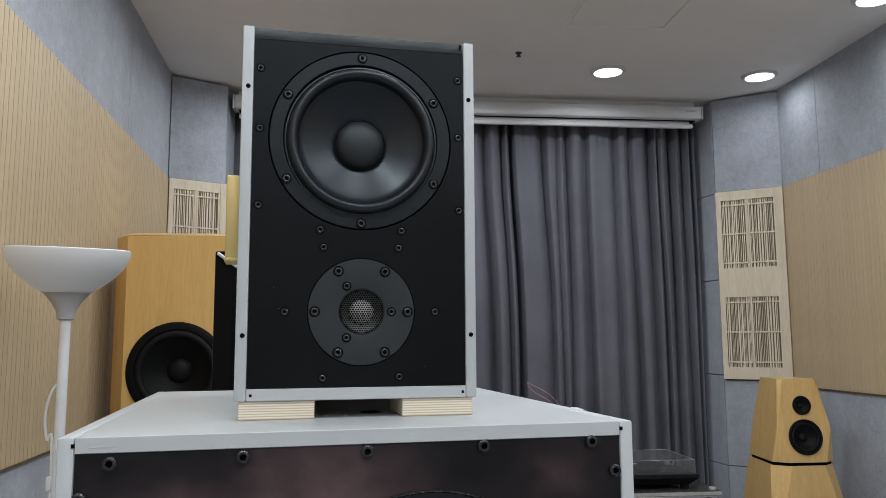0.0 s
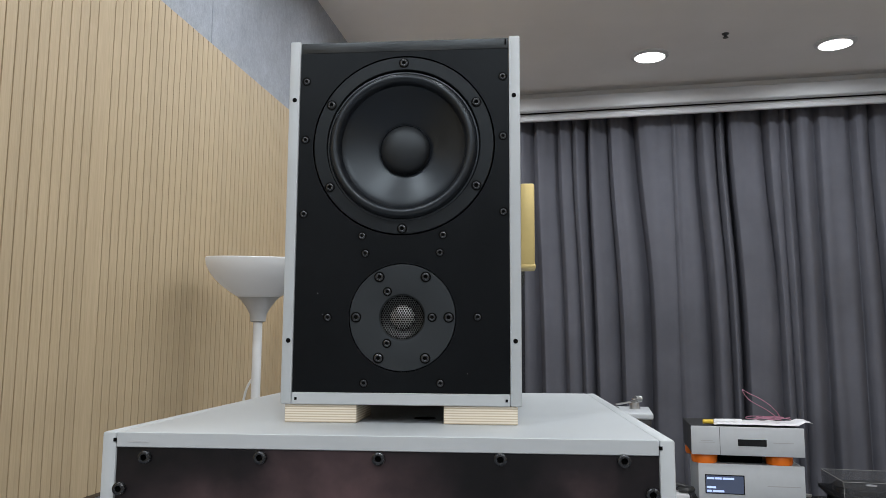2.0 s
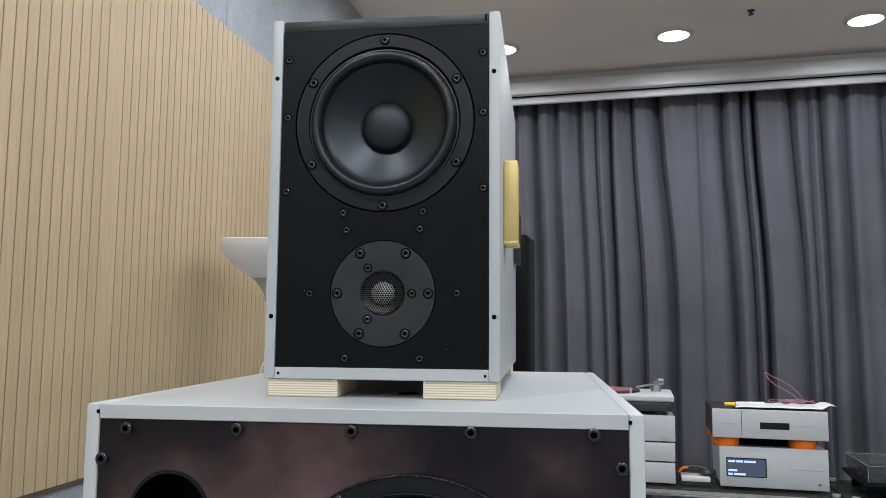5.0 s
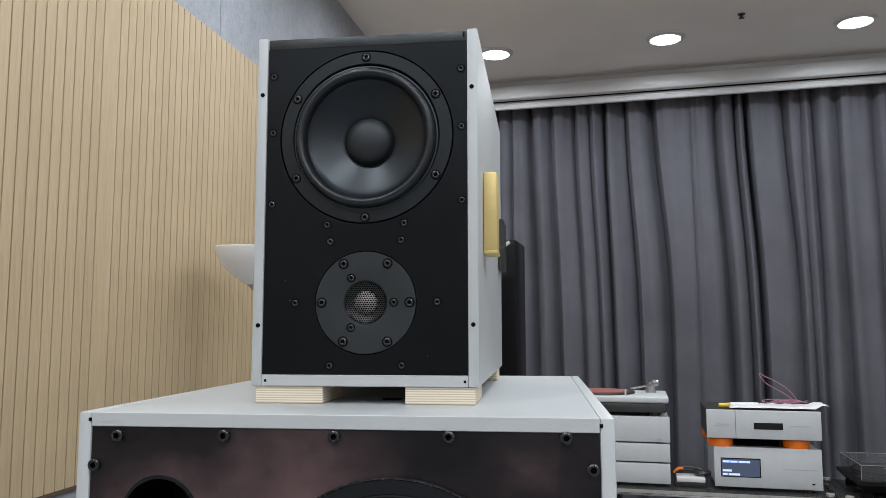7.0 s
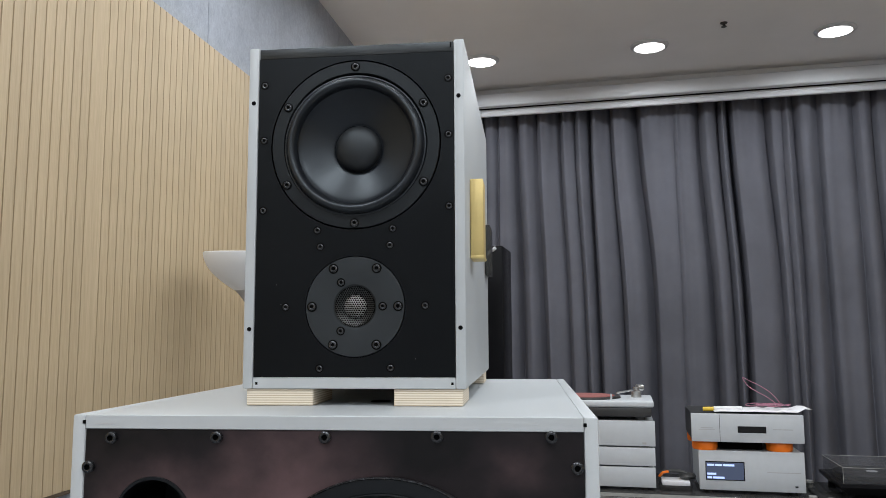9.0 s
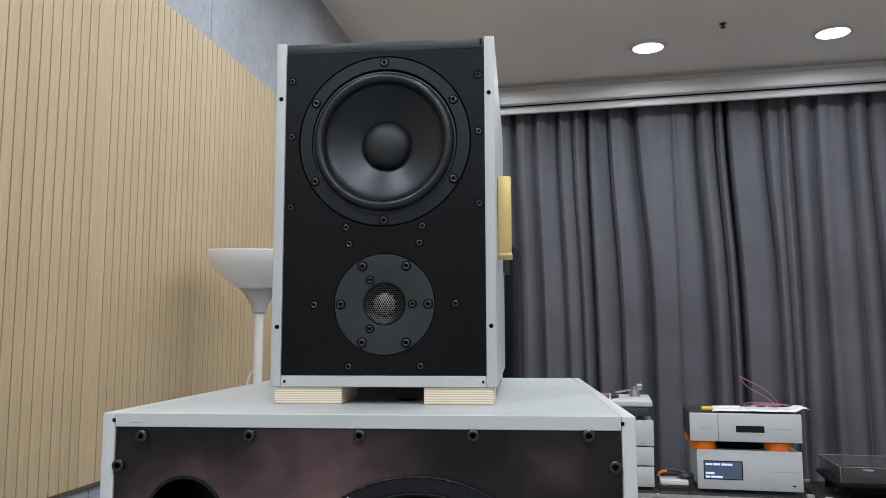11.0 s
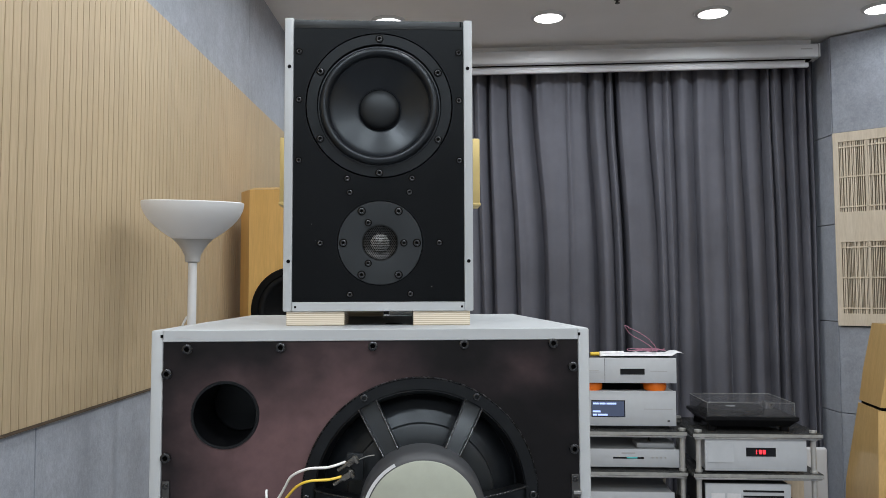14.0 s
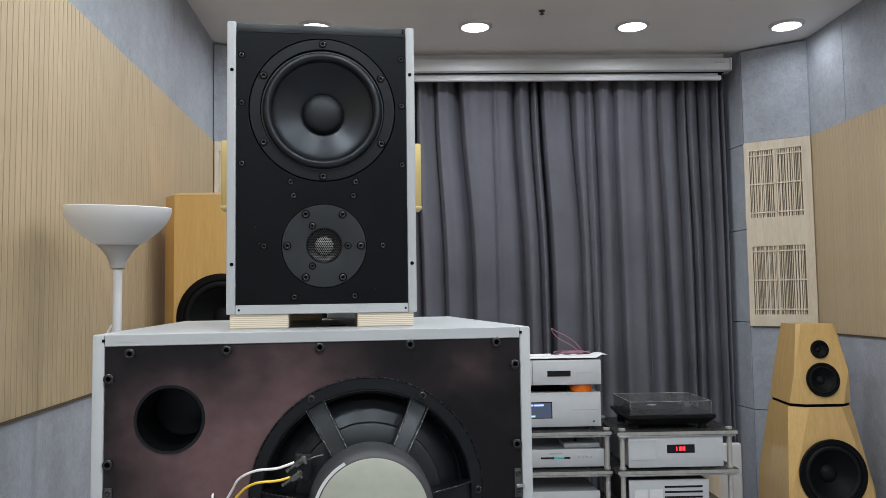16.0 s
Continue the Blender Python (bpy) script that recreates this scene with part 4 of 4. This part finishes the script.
def carve(bm, drivers):
    """Cut round sockets for the drivers, given as (pose, radius, depth), out of a closed body."""
    bmesh.ops.recalc_face_normals(bm, faces=bm.faces)
    me = bpy.data.meshes.new("body")
    bm.to_mesh(me)
    bm.free()
    ob = new("body_blank", me)
    cutters = []
    for m, r, deep in drivers:
        c = lathe_bm([(0.0, 0.03), (r * 0.84, 0.03), (r * 0.84, -deep), (0.0, -deep)], 56, m)
        bmesh.ops.recalc_face_normals(c, faces=c.faces)
        cm = bpy.data.meshes.new("cutter")
        c.to_mesh(cm)
        c.free()
        cutters.append(new("cutter", cm))
        mod = ob.modifiers.new("socket", "BOOLEAN")
        mod.object, mod.operation, mod.solver = cutters[-1], "DIFFERENCE", "EXACT"
    dg = bpy.context.evaluated_depsgraph_get()
    out = bmesh.new()
    out.from_mesh(ob.evaluated_get(dg).to_mesh())
    for o in (ob, *cutters):
        bpy.data.objects.remove(o)
    return out


def honey_tower(m):
    s = thing("floorstanding_loudspeaker", m, "tall honey-coloured faceted wooden loudspeaker with black woofer", "loudspeaker")
    w1, w2 = front(0.004, -0.002, 1.416), front(0.004, -0.002, 0.93)
    blank = prism(bmesh.new(), [(-0.172, 0.0), (0.160, 0.0), (0.215, 0.07), (0.215, 0.30), (0.14, 0.40), (-0.14, 0.40), (-0.228, 0.30), (-0.228, 0.07)], 0.04, 1.876)
    part("body", carve(blank, [(w1, 0.165, 0.09), (w2, 0.165, 0.09)]), HONEY_DEEP, s)
    cap = bmesh.new()
    lo = [(-0.172, 0.0), (0.160, 0.0), (0.215, 0.07), (0.215, 0.30), (-0.228, 0.30), (-0.228, 0.07)]
    a = [cap.verts.new((x, y, 1.877)) for x, y in lo]
    b = [cap.verts.new((x * 0.93, 0.03 + y * 0.9, 1.889)) for x, y in lo]
    for i in range(6):
        cap.faces.new((a[i], a[(i + 1) % 6], b[(i + 1) % 6], b[i]))
    cap.faces.new(b)
    cap.faces.new(a)
    part("top_cap", cap, HONEY_DEEP, s)
    part("plinth", box_bm(-0.19, 0.19, 0.03, 0.36, -0.008, 0.04), PIANO, s)
    driver(s, w1, 0.165, "woofer", "large black woofer with rubber surround")
    driver(s, w2, 0.165, "woofer")
    return s


honey_tower(pose(-0.634, 2.0, 0.008, 0, 0, 0))


def faceted_body(bm, rows, chamfer):
    """A tapered body with a flat front and cut corners. Rows: z, front y, front half width, back y, back half width."""
    rings = []
    for (z, fy, fw, by, bw), c in zip(rows, chamfer):
        rings.append([bm.verts.new(p) for p in ((-fw + c, fy, z), (fw - c, fy, z), (fw, fy + c * 0.8, z), (bw, by, z), (-bw, by, z), (-fw, fy + c * 0.8, z))])
    for a, b in zip(rings, rings[1:]):
        for i in range(6):
            bm.faces.new((a[i], a[(i + 1) % 6], b[(i + 1) % 6], b[i]))
    bm.faces.new(rings[0])
    bm.faces.new(rings[-1])
    return bm


def honey_pyramid(m):
    s = thing("floorstanding_loudspeaker", m, "honey-coloured tapered loudspeaker with faceted front and three drivers", "loudspeaker")
    tilt = math.degrees(math.atan(0.03 / 0.21))
    mt, mm, mw = pose(0.0, 0.050, 1.232, 90 - tilt, 0, 0), pose(0.0, 0.032, 1.098, 90 - tilt, 0, 0), pose(0.004, -0.014, 0.690, 86, 0, 0)
    head = faceted_body(bmesh.new(), [(0.992, 0.022, 0.140, 0.32, 0.112), (1.135, 0.040, 0.124, 0.31, 0.094), (1.345, 0.070, 0.090, 0.28, 0.062)], (0.055, 0.004, 0.018))
    part("head", carve(head, [(mt, 0.041, 0.03), (mm, 0.076, 0.05)]), HONEY, s)
    part("gap", faceted_body(bmesh.new(), [(0.978, 0.030, 0.134, 0.31, 0.106), (0.992, 0.030, 0.134, 0.31, 0.106)], (0.05, 0.05)), GROOVE, s)
    body = faceted_body(bmesh.new(), [(0.03, -0.06, 0.205, 0.42, 0.17), (0.62, -0.014, 0.192, 0.38, 0.155), (0.978, 0.022, 0.143, 0.325, 0.114)], (0.02, 0.014, 0.070))
    part("body", carve(body, [(mw, 0.152, 0.08)]), HONEY, s)
    part("plinth", box_bm(-0.17, 0.17, 0.02, 0.36, 0.0, 0.03), PIANO, s)
    driver(s, mt, 0.041, "tweeter", "small black dome tweeter")
    driver(s, mm, 0.076, "midrange", "black midrange driver")
    driver(s, mw, 0.152, "woofer", "large black woofer with rubber surround")
    return s


honey_pyramid(pose(1.905, 2.50, 0, 0, 0, 0))

bt = thing("black_loudspeaker", pose(0, 0.90, 0), "tall glossy black loudspeaker cabinet behind the stand", "loudspeaker")
part("body", box_bm(-0.302, 0.006, 0.0, 0.12, 0.0, 1.705, bevel=0.004, seg=2), PIANO, bt)
part("front_board", box_bm(-0.262, -0.030, -0.006, 0.0, 0.2, 1.64, bevel=0.003), PIANO, bt)
# a thin white bar slants inward from each top corner
for sx, x in ((1, -0.296), (-1, -0.008)):
    strip = tube(bmesh.new(), [(x, -0.004, 1.700), (x + sx * 0.020, -0.004, 1.686), (x + sx * 0.040, -0.004, 1.672)], 0.0035, 6)
    part("corner_bar", strip, HOUSING, bt, "thin white slanting bar at the corner")


# ---- hi-fi racks ----
def rack(name, x0, x1, y0, y1, shelves, label, inset, post_r=0.011):
    r = thing(name, pose(0, 0, 0), label, "hi-fi rack", "clear-shelved hi-fi racks")
    for z in shelves:
        part("shelf", box_bm(x0, x1, y0, y1, z - 0.018, z, bevel=0.003), SHELF_GLASS, r, "thick clear shelf")
        part("shelf_edge", box_bm(x0 + 0.002, x1 - 0.002, y0 - 0.0015, y0 - 0.0002, z - 0.016, z - 0.002), SHELF_EDGE, r)
        part("shelf_rail", box_bm(x0 + 0.01, x1 - 0.01, y0 + 0.004, y0 + 0.016, z - 0.026, z - 0.018, bevel=0.002), STEEL, r)
    for x in (x0 + inset, x1 - inset):
        for y in (y0 + 0.03, y1 - 0.03):
            prof = [(0.0, 0.0), (post_r + 0.006, 0.0), (post_r + 0.006, 0.02)]
            for z in sorted(shelves):
                prof += [(post_r, z - 0.05), (post_r, z - 0.034), (post_r + 0.005, z - 0.032), (post_r + 0.005, z - 0.020), (post_r, z - 0.0185), (post_r, z + 0.0005), (post_r + 0.004, z + 0.001), (post_r + 0.004, z + 0.010), (post_r, z + 0.0105)]
            prof += [(0.0, max(shelves) + 0.012)]
            part("post", lathe_bm(prof, 20, pose(x, y, 0)), POST, r, "satin steel post")
    return r


rack("hifi_rack", -0.12, 0.940, 2.50, 2.96, (0.895, 0.725, 0.52, 0.2), "steel and clear-acrylic rack holding stacked silver components", 0.016)
rack("hifi_rack", 0.946, 1.475, 2.44, 2.86, (0.900, 0.735, 0.55, 0.2), "steel and clear-acrylic rack holding turntable and player", 0.030)


def component(name, x0, x1, y0, y1, z0, z1, label, category, split=0.0, feet=0.008, case=None):
    """A hi-fi box: thick silver front, darker case, feet."""
    c = thing(name, pose((x0 + x1) / 2, y0, z0), label, category)
    w, h, d = (x1 - x0) / 2, z1 - z0, y1 - y0
    part("front_panel", box_bm(-w, w, 0.0, 0.014, feet, h, bevel=0.002, seg=2), SILVER, c, "silver aluminium front")
    part("case", box_bm(-w + 0.004, w - 0.004, 0.014, d, feet, h - 0.002, bevel=0.002, seg=1), case or SILVER, c)
    for x in (-w + 0.04, w - 0.04):
        for y in (0.04, d - 0.05):
            part("foot", lathe_bm([(0.0, 0.0), (0.017, 0.0), (0.017, feet), (0.0, feet)], 16, pose(x, y, 0)), DARK_METAL, c)
    if split:
        part("panel_joint", box_bm(split - 0.0008, split + 0.0008, -0.0006, 0.001, feet + 0.001, h - 0.001), DARK_METAL, c)
    return c


def mark(c, name, x0, x1, z0, z1, mat, label="", d=0.0016):
    return part(name, box_bm(x0, x1, -d, 0.001, z0, z1), mat, c, label)


# right-hand stack on the first rack: streamer, orange feet, amplifier below
amp = component("amplifier", 0.519, 0.906, 2.55, 2.90, 0.895, 1.060, "silver amplifier with blue-lit display, lower of the pair", "amplifier", 0, 0.014)
ax = -0.7125
mark(amp, "display_bezel", 0.543 + ax, 0.688 + ax, 0.052, 0.124, SCREEN_BLACK)
dsp = mark(amp, "display", 0.546 + ax, 0.684 + ax, 0.055, 0.120, SCREEN_BLUE, "blue-grey lit display", 0.0022)
for x0, x1, z in ((0.550, 0.575, 0.110), (0.578, 0.604, 0.110), (0.608, 0.650, 0.110), (0.549, 0.582, 0.076), (0.549, 0.566, 0.062), (0.570, 0.612, 0.062)):
    part("text_bar", box_bm(x0 + ax, x1 + ax, -0.003, -0.0018, z - 0.0038, z + 0.0038), TEXT_BLUE, dsp)
mark(amp, "badge", 0.868 + ax, 0.878 + ax, 0.034, 0.039, SCREEN_BLACK)
mark(amp, "print_line", 0.770 + ax, 0.890 + ax, 0.0855, 0.0885, INK, "", 0.0003)
pre = component("network_player", 0.495, 0.907, 2.535, 2.90, 1.095, 1.203, "silver player with dark display on orange feet", "audio player", -0.10, 0.0, DARK_METAL)
px = -0.701
mark(pre, "display_frame", 0.662 + px, 0.776 + px, 0.032, 0.067, SILVER, "", 0.001)
mark(pre, "display", 0.667 + px, 0.771 + px, 0.037, 0.062, SCREEN_BLACK, "unlit black display", 0.002)
mark(pre, "print_line", 0.530 + px, 0.575 + px, 0.052, 0.055, INK, "", 0.0003)
mark(pre, "print_line", 0.522 + px, 0.583 + px, 0.046, 0.048, INK, "", 0.0003)
mark(pre, "print_line", 0.795 + px, 0.868 + px, 0.050, 0.053, INK, "", 0.0003)
for i, (x, y) in enumerate(((0.548, 2.598), (0.826, 2.598), (0.548, 2.84), (0.826, 2.84))):
    solid("isolation_foot", lathe_bm([(0.0, 0.0), (0.046, 0.0), (0.049, 0.008), (0.049, 0.028), (0.046, 0.035), (0.0, 0.035)], 32), ORANGE, "translucent bright orange foot between two components", "isolation foot", "orange feet under the player", m=pose(x, y, 1.060))
solid("black_tray", box_bm(0.605, 0.765, 2.60, 2.80, 1.0605, 1.088, bevel=0.003), GROOVE, "black box in the gap between components", "box")

# papers and cable on top
bag = bmesh.new()
rng = random.Random(3)
grid = [[bag.verts.new((-0.15 + 0.36 * i / 14, -0.07 + 0.16 * j / 7, 0.004 + 0.010 * abs(math.sin(1.3 * i + 0.9 * j)) * (1 if 0 < i < 14 and 0 < j < 7 else 0.3) + rng.uniform(0, 0.003) + (0.012 if i > 12 else 0))) for j in range(8)] for i in range(15)]
for a, b in zip(grid, grid[1:]):
    for j in range(7):
        bag.faces.new((a[j], a[j + 1], b[j + 1], b[j]))
bag_ob = solid("plastic_bag", bag, PAPER, "crumpled white plastic bag on the silver player", "bag", m=pose(0.735, 2.63, 1.2035), smooth=50)
sol = bag_ob.modifiers.new("thickness", "SOLIDIFY")
sol.thickness = 0.0012
roll = thing("glue_tube", pose(0.64, 2.60, 1.216), "white tube with yellow cap on the player", "tube")
part("tube_body", lathe_bm([(0.0, -0.055), (0.011, -0.052), (0.012, 0.0), (0.012, 0.055), (0.0, 0.058)], 20, pose(0, 0, 0, 0, 90, 6)), PAPER, roll)
part("cap", lathe_bm([(0.0, -0.095), (0.008, -0.094), (0.009, -0.055), (0.0, -0.054)], 16, pose(0, 0, 0, 0, 90, 6)), YELLOW, roll, "yellow cap")
pts = []
for k in range(34):
    a = k * 0.85
    pts.append((0.775 + 0.055 * math.cos(a) * (1 + 0.25 * math.sin(0.4 * k)) + 0.002 * k, 2.63 + 0.030 * math.sin(a), 1.226 + 0.010 * abs(math.sin(0.7 * k))))
pts += [(0.84, 2.63, 1.235), (0.815, 2.64, 1.275), (0.775, 2.65, 1.305), (0.735, 2.66, 1.325), (0.712, 2.67, 1.338), (0.735, 2.66, 1.30), (0.80, 2.64, 1.26), (0.845, 2.62, 1.222)]
solid("cable_coil", tube(bmesh.new(), pts, 0.0016, 6), PINK, "tangled thin pink cable lying on the bag", "cable", smooth=60)

# left-hand stack: three silver boxes and a small turntable
component("power_supply", -0.075, 0.354, 2.55, 2.88, 0.895, 0.985, "flat silver component at the foot of a stack", "audio component", 0, 0.012)
component("power_supply", -0.075, 0.355, 2.55, 2.88, 0.985, 1.062, "flat silver component in the middle of a stack", "audio component", 0, 0.006)
top = component("phono_stage", -0.075, 0.357, 2.55, 2.88, 1.062, 1.168, "silver component under a white turntable", "audio component", 0, 0.006)
mark(top, "badge", 0.165, 0.180, 0.014, 0.022, INK)
wt = thing("turntable", pose(0.14, 2.55, 1.168), "white record deck with black underside and small parts", "turntable")
part("deck", box_bm(-0.215, 0.216, 0.0, 0.33, 0.052, 0.078, bevel=0.008, seg=3), SILVER, wt)
part("underbody", box_bm(-0.205, 0.206, 0.008, 0.32, 0.014, 0.052, bevel=0.006), DARK_METAL, wt)
for x in (-0.16, 0.16):
    for y in (0.05, 0.28):
        part("foot", lathe_bm([(0.0, 0.0), (0.022, 0.0), (0.024, 0.014), (0.0, 0.014)], 20, pose(x, y, 0)), DARK_METAL, wt)
part("platter", lathe_bm([(0.0, 0.076), (0.144, 0.076), (0.146, 0.080), (0.144, 0.086), (0.0, 0.086)], 56, pose(-0.06, 0.165, 0)), DARK_METAL, wt)
part("arm_base", lathe_bm([(0.0, 0.078), (0.022, 0.078), (0.022, 0.104), (0.012, 0.108), (0.012, 0.122), (0.0, 0.122)], 24, pose(0.15, 0.20, 0)), STEEL, wt)
part("counterweight", lathe_bm([(0.0, -0.012), (0.014, -0.012), (0.014, 0.014), (0.0, 0.014)], 20, pose(0.165, 0.225, 0.118, 0, 90, 30)), STEEL, wt)
part("tonearm", tube(bmesh.new(), [(0.15, 0.20, 0.115), (0.13, 0.12, 0.113), (0.07, 0.05, 0.106)], 0.004), STEEL, wt)
part("pitch_stick", box_bm(0.045, 0.052, 0.02, 0.03, 0.078, 0.104), SILVER, wt)
part("record_mat", lathe_bm([(0.0, 0.0863), (0.120, 0.0863), (0.120, 0.088), (0.0, 0.088)], 40, pose(-0.06, 0.165, 0)), material("red_felt", (0.33, 0.12, 0.11), 0.8), wt, "red mat")

# loose things between the stacks
hp = thing("headphones", pose(0.43, 2.63, 0.895), "dark folded headphones with an orange cable on boxes", "headphones")
part("headband", tube(bmesh.new(), [(-0.055, 0.0, 0.050), (-0.04, 0.01, 0.062), (0.0, 0.015, 0.066), (0.04, 0.01, 0.060), (0.06, 0.0, 0.048)], 0.008), DARK_METAL, hp)
part("ear_pad", lathe_bm([(0.0, 0.0), (0.030, 0.0), (0.034, 0.008), (0.028, 0.018), (0.0, 0.018)], 24, pose(0.05, 0.0, 0.042)), DARK_METAL, hp)
part("orange_cord", tube(bmesh.new(), [(-0.06, 0.0, 0.045), (-0.045, -0.01, 0.062), (-0.025, 0.0, 0.064)], 0.005), ORANGE, hp)
cs = thing("clear_case", pose(0.43, 2.62, 0.895), "stack of clear plastic cases on the shelf", "plastic case")
part("lower_case", box_bm(-0.060, 0.060, -0.05, 0.05, 0.0, 0.018, bevel=0.003), SHELF_GLASS, cs)
part("upper_case", box_bm(-0.052, 0.056, -0.045, 0.05, 0.019, 0.037, bevel=0.003), PAPER, cs)

cdp = component("disc_player", 0.477, 0.914, 2.54, 2.88, 0.725, 0.812, "silver disc player with slim tray on the middle shelf", "disc player", 0, 0.010)
cx0 = -0.6955
mark(cdp, "maker_plate", 0.668 + cx0, 0.726 + cx0, 0.066, 0.073, INK, "", 0.0005)
mark(cdp, "tray_slot", 0.632 + cx0, 0.762 + cx0, 0.046, 0.054, SCREEN_BLACK)
mark(cdp, "indicator", 0.690 + cx0, 0.735 + cx0, 0.048, 0.053, TEXT_TEAL, "teal lit line", 0.0022)
for k in range(4):
    part("button", lathe_bm([(0.0, 0.003), (0.004, 0.003), (0.0045, 0.0), (0.0, 0.0)], 12, front(0.800 + 0.018 * k + cx0, 0.0, 0.052)), STEEL, cdp)
solid("small_box", box_bm(0.74, 0.90, 2.57, 2.70, 0.8125, 0.832, bevel=0.003), SILVER, "small flat metal box on the disc player", "box")
gl = thing("glass_ball_stand", pose(0.80, 2.62, 0.832), "small clear glass stem on a box", "ornament")
part("stem", lathe_bm([(0.0, 0.0), (0.010, 0.0), (0.004, 0.006), (0.004, 0.020), (0.009, 0.028), (0.006, 0.036), (0.0, 0.038)], 16), SHELF_GLASS, gl)
low = component("power_amplifier", 0.478, 0.888, 2.53, 2.90, 0.52, 0.632, "large plain silver power amplifier on the low shelf", "amplifier", 0, 0.012)

# turntable with clear lid on the second rack
tt = thing("turntable", pose(1.197, 2.46, 0.900), "black turntable under a clear acrylic lid", "turntable")
tw, td = 0.191, 0.33
plinth = bmesh.new()
lo = [plinth.verts.new((sx * (tw - 0.03), y, 0.022)) for sx, y in ((-1, 0.03), (1, 0.03), (1, td - 0.03), (-1, td - 0.03))]
hi = [plinth.verts.new((sx * tw, y, 0.052)) for sx, y in ((-1, 0.0), (1, 0.0), (1, td), (-1, td))]
tp = [plinth.verts.new((sx * tw, y, 0.064)) for sx, y in ((-1, 0.0), (1, 0.0), (1, td), (-1, td))]
for a, b in ((lo, hi), (hi, tp)):
    for i in range(4):
        plinth.faces.new((a[i], a[(i + 1) % 4], b[(i + 1) % 4], b[i]))
plinth.faces.new(lo)
plinth.faces.new(tp)
part("plinth", plinth, DECK_BLACK, tt, "black plinth with sloping underside")
for x in (-0.15, 0.15):
    for y in (0.06, 0.29):
        part("foot", lathe_bm([(0.0, 0.0), (0.020, 0.0), (0.018, 0.024), (0.0, 0.024)], 20, pose(x, y, 0)), DECK_BLACK, tt)
part("platter", lathe_bm([(0.0, 0.064), (0.132, 0.064), (0.135, 0.068), (0.135, 0.084), (0.132, 0.087), (0.0, 0.087)], 56, pose(-0.04, 0.165, 0)), DECK_BLACK, tt)
part("record_label", lathe_bm([(0.0, 0.0872), (0.020, 0.0872), (0.020, 0.0890), (0.0, 0.0900)], 40, pose(-0.04, 0.165, 0)), PAPER, tt)
part("tonearm", tube(bmesh.new(), [(0.145, 0.27, 0.095), (0.145, 0.16, 0.096), (0.10, 0.07, 0.092)], 0.0045), STEEL, tt)
part("arm_base", lathe_bm([(0.0, 0.064), (0.022, 0.064), (0.020, 0.092), (0.0, 0.092)], 20, pose(0.15, 0.27, 0)), STEEL, tt)
lid = bmesh.new()
lw, l0, l1, z0, z1, th = 0.178, 0.012, td - 0.012, 0.065, 0.122, 0.003
box(lid, -lw, lw, l0, l0 + th, z0, z1 - th)
box(lid, -lw, lw, l1 - th, l1, z0, z1 - th)
box(lid, -lw, -lw + th, l0 + th, l1 - th, z0, z1 - th)
box(lid, lw - th, lw, l0 + th, l1 - th, z0, z1 - th)
box(lid, -lw, lw, l0, l1, z1 - th + 0.0003, z1)
cover = part("lid", lid, ACRYLIC, tt, "clear acrylic dust cover")
for k, (xa, ya, xb, yb) in enumerate(((-lw, l0, lw, l0), (-lw, l1, lw, l1), (-lw, l0, -lw, l1), (lw, l0, lw, l1))):
    part("lid_edge", tube(bmesh.new(), [(xa, ya, z1), ((xa + xb) / 2, (ya + yb) / 2, z1), (xb, yb, z1)], 0.0009, 6), SHELF_EDGE, cover)
for xa, ya in ((-lw, l0), (lw, l0)):
    part("lid_edge", tube(bmesh.new(), [(xa, ya, z0), (xa, ya, (z0 + z1) / 2), (xa, ya, z1)], 0.0008, 6), SHELF_EDGE, cover)

cd2 = component("digital_converter", 0.998, 1.410, 2.45, 2.80, 0.735, 0.876, "silver component with red lit numerals on the rack", "audio component", 0, 0.010)
dx = -1.204
door = mark(cd2, "door_panel", 1.003 + dx, 1.115 + dx, 0.045, 0.128, SILVER, "square inset panel", 0.003)
mark(cd2, "display", 1.165 + dx, 1.285 + dx, 0.070, 0.106, SCREEN_BLACK, "black display with red digits", 0.0015)
for k, wd in enumerate((0.006, 0.013, 0.013)):
    x = 1.207 + 0.0155 * k + dx
    mark(cd2, "digit_bar", x - wd / 2 + 0.001, x + wd / 2 - 0.001, 0.080, 0.097, TEXT_RED, "", 0.0025)
lo2 = component("power_amplifier", 0.999, 1.346, 2.46, 2.80, 0.55, 0.690, "dark-topped silver amplifier with slotted front", "amplifier", 0, 0.010, DARK_METAL)
for k in range(4):
    mark(lo2, "vent_slot", -0.02, 0.145, 0.040 + 0.022 * k, 0.048 + 0.022 * k, SCREEN_BLACK)
mark(lo2, "window", -0.150, -0.095, 0.03, 0.10, PAPER, "", 0.002)
mark(lo2, "window", -0.085, -0.030, 0.03, 0.10, PAPER, "", 0.002)
solid("wooden_box", box_bm(1.43, 1.56, 2.88, 3.05, 0.0, 0.70, bevel=0.004), GRILLE_WOOD, "pale wooden box behind the rack", "box")
solid("white_panel", box_bm(1.575, 1.70, 2.95, 2.98, 0.0, 0.745, bevel=0.012, seg=3), HOUSING, "white plastic panel leaning by the curtain", "panel")
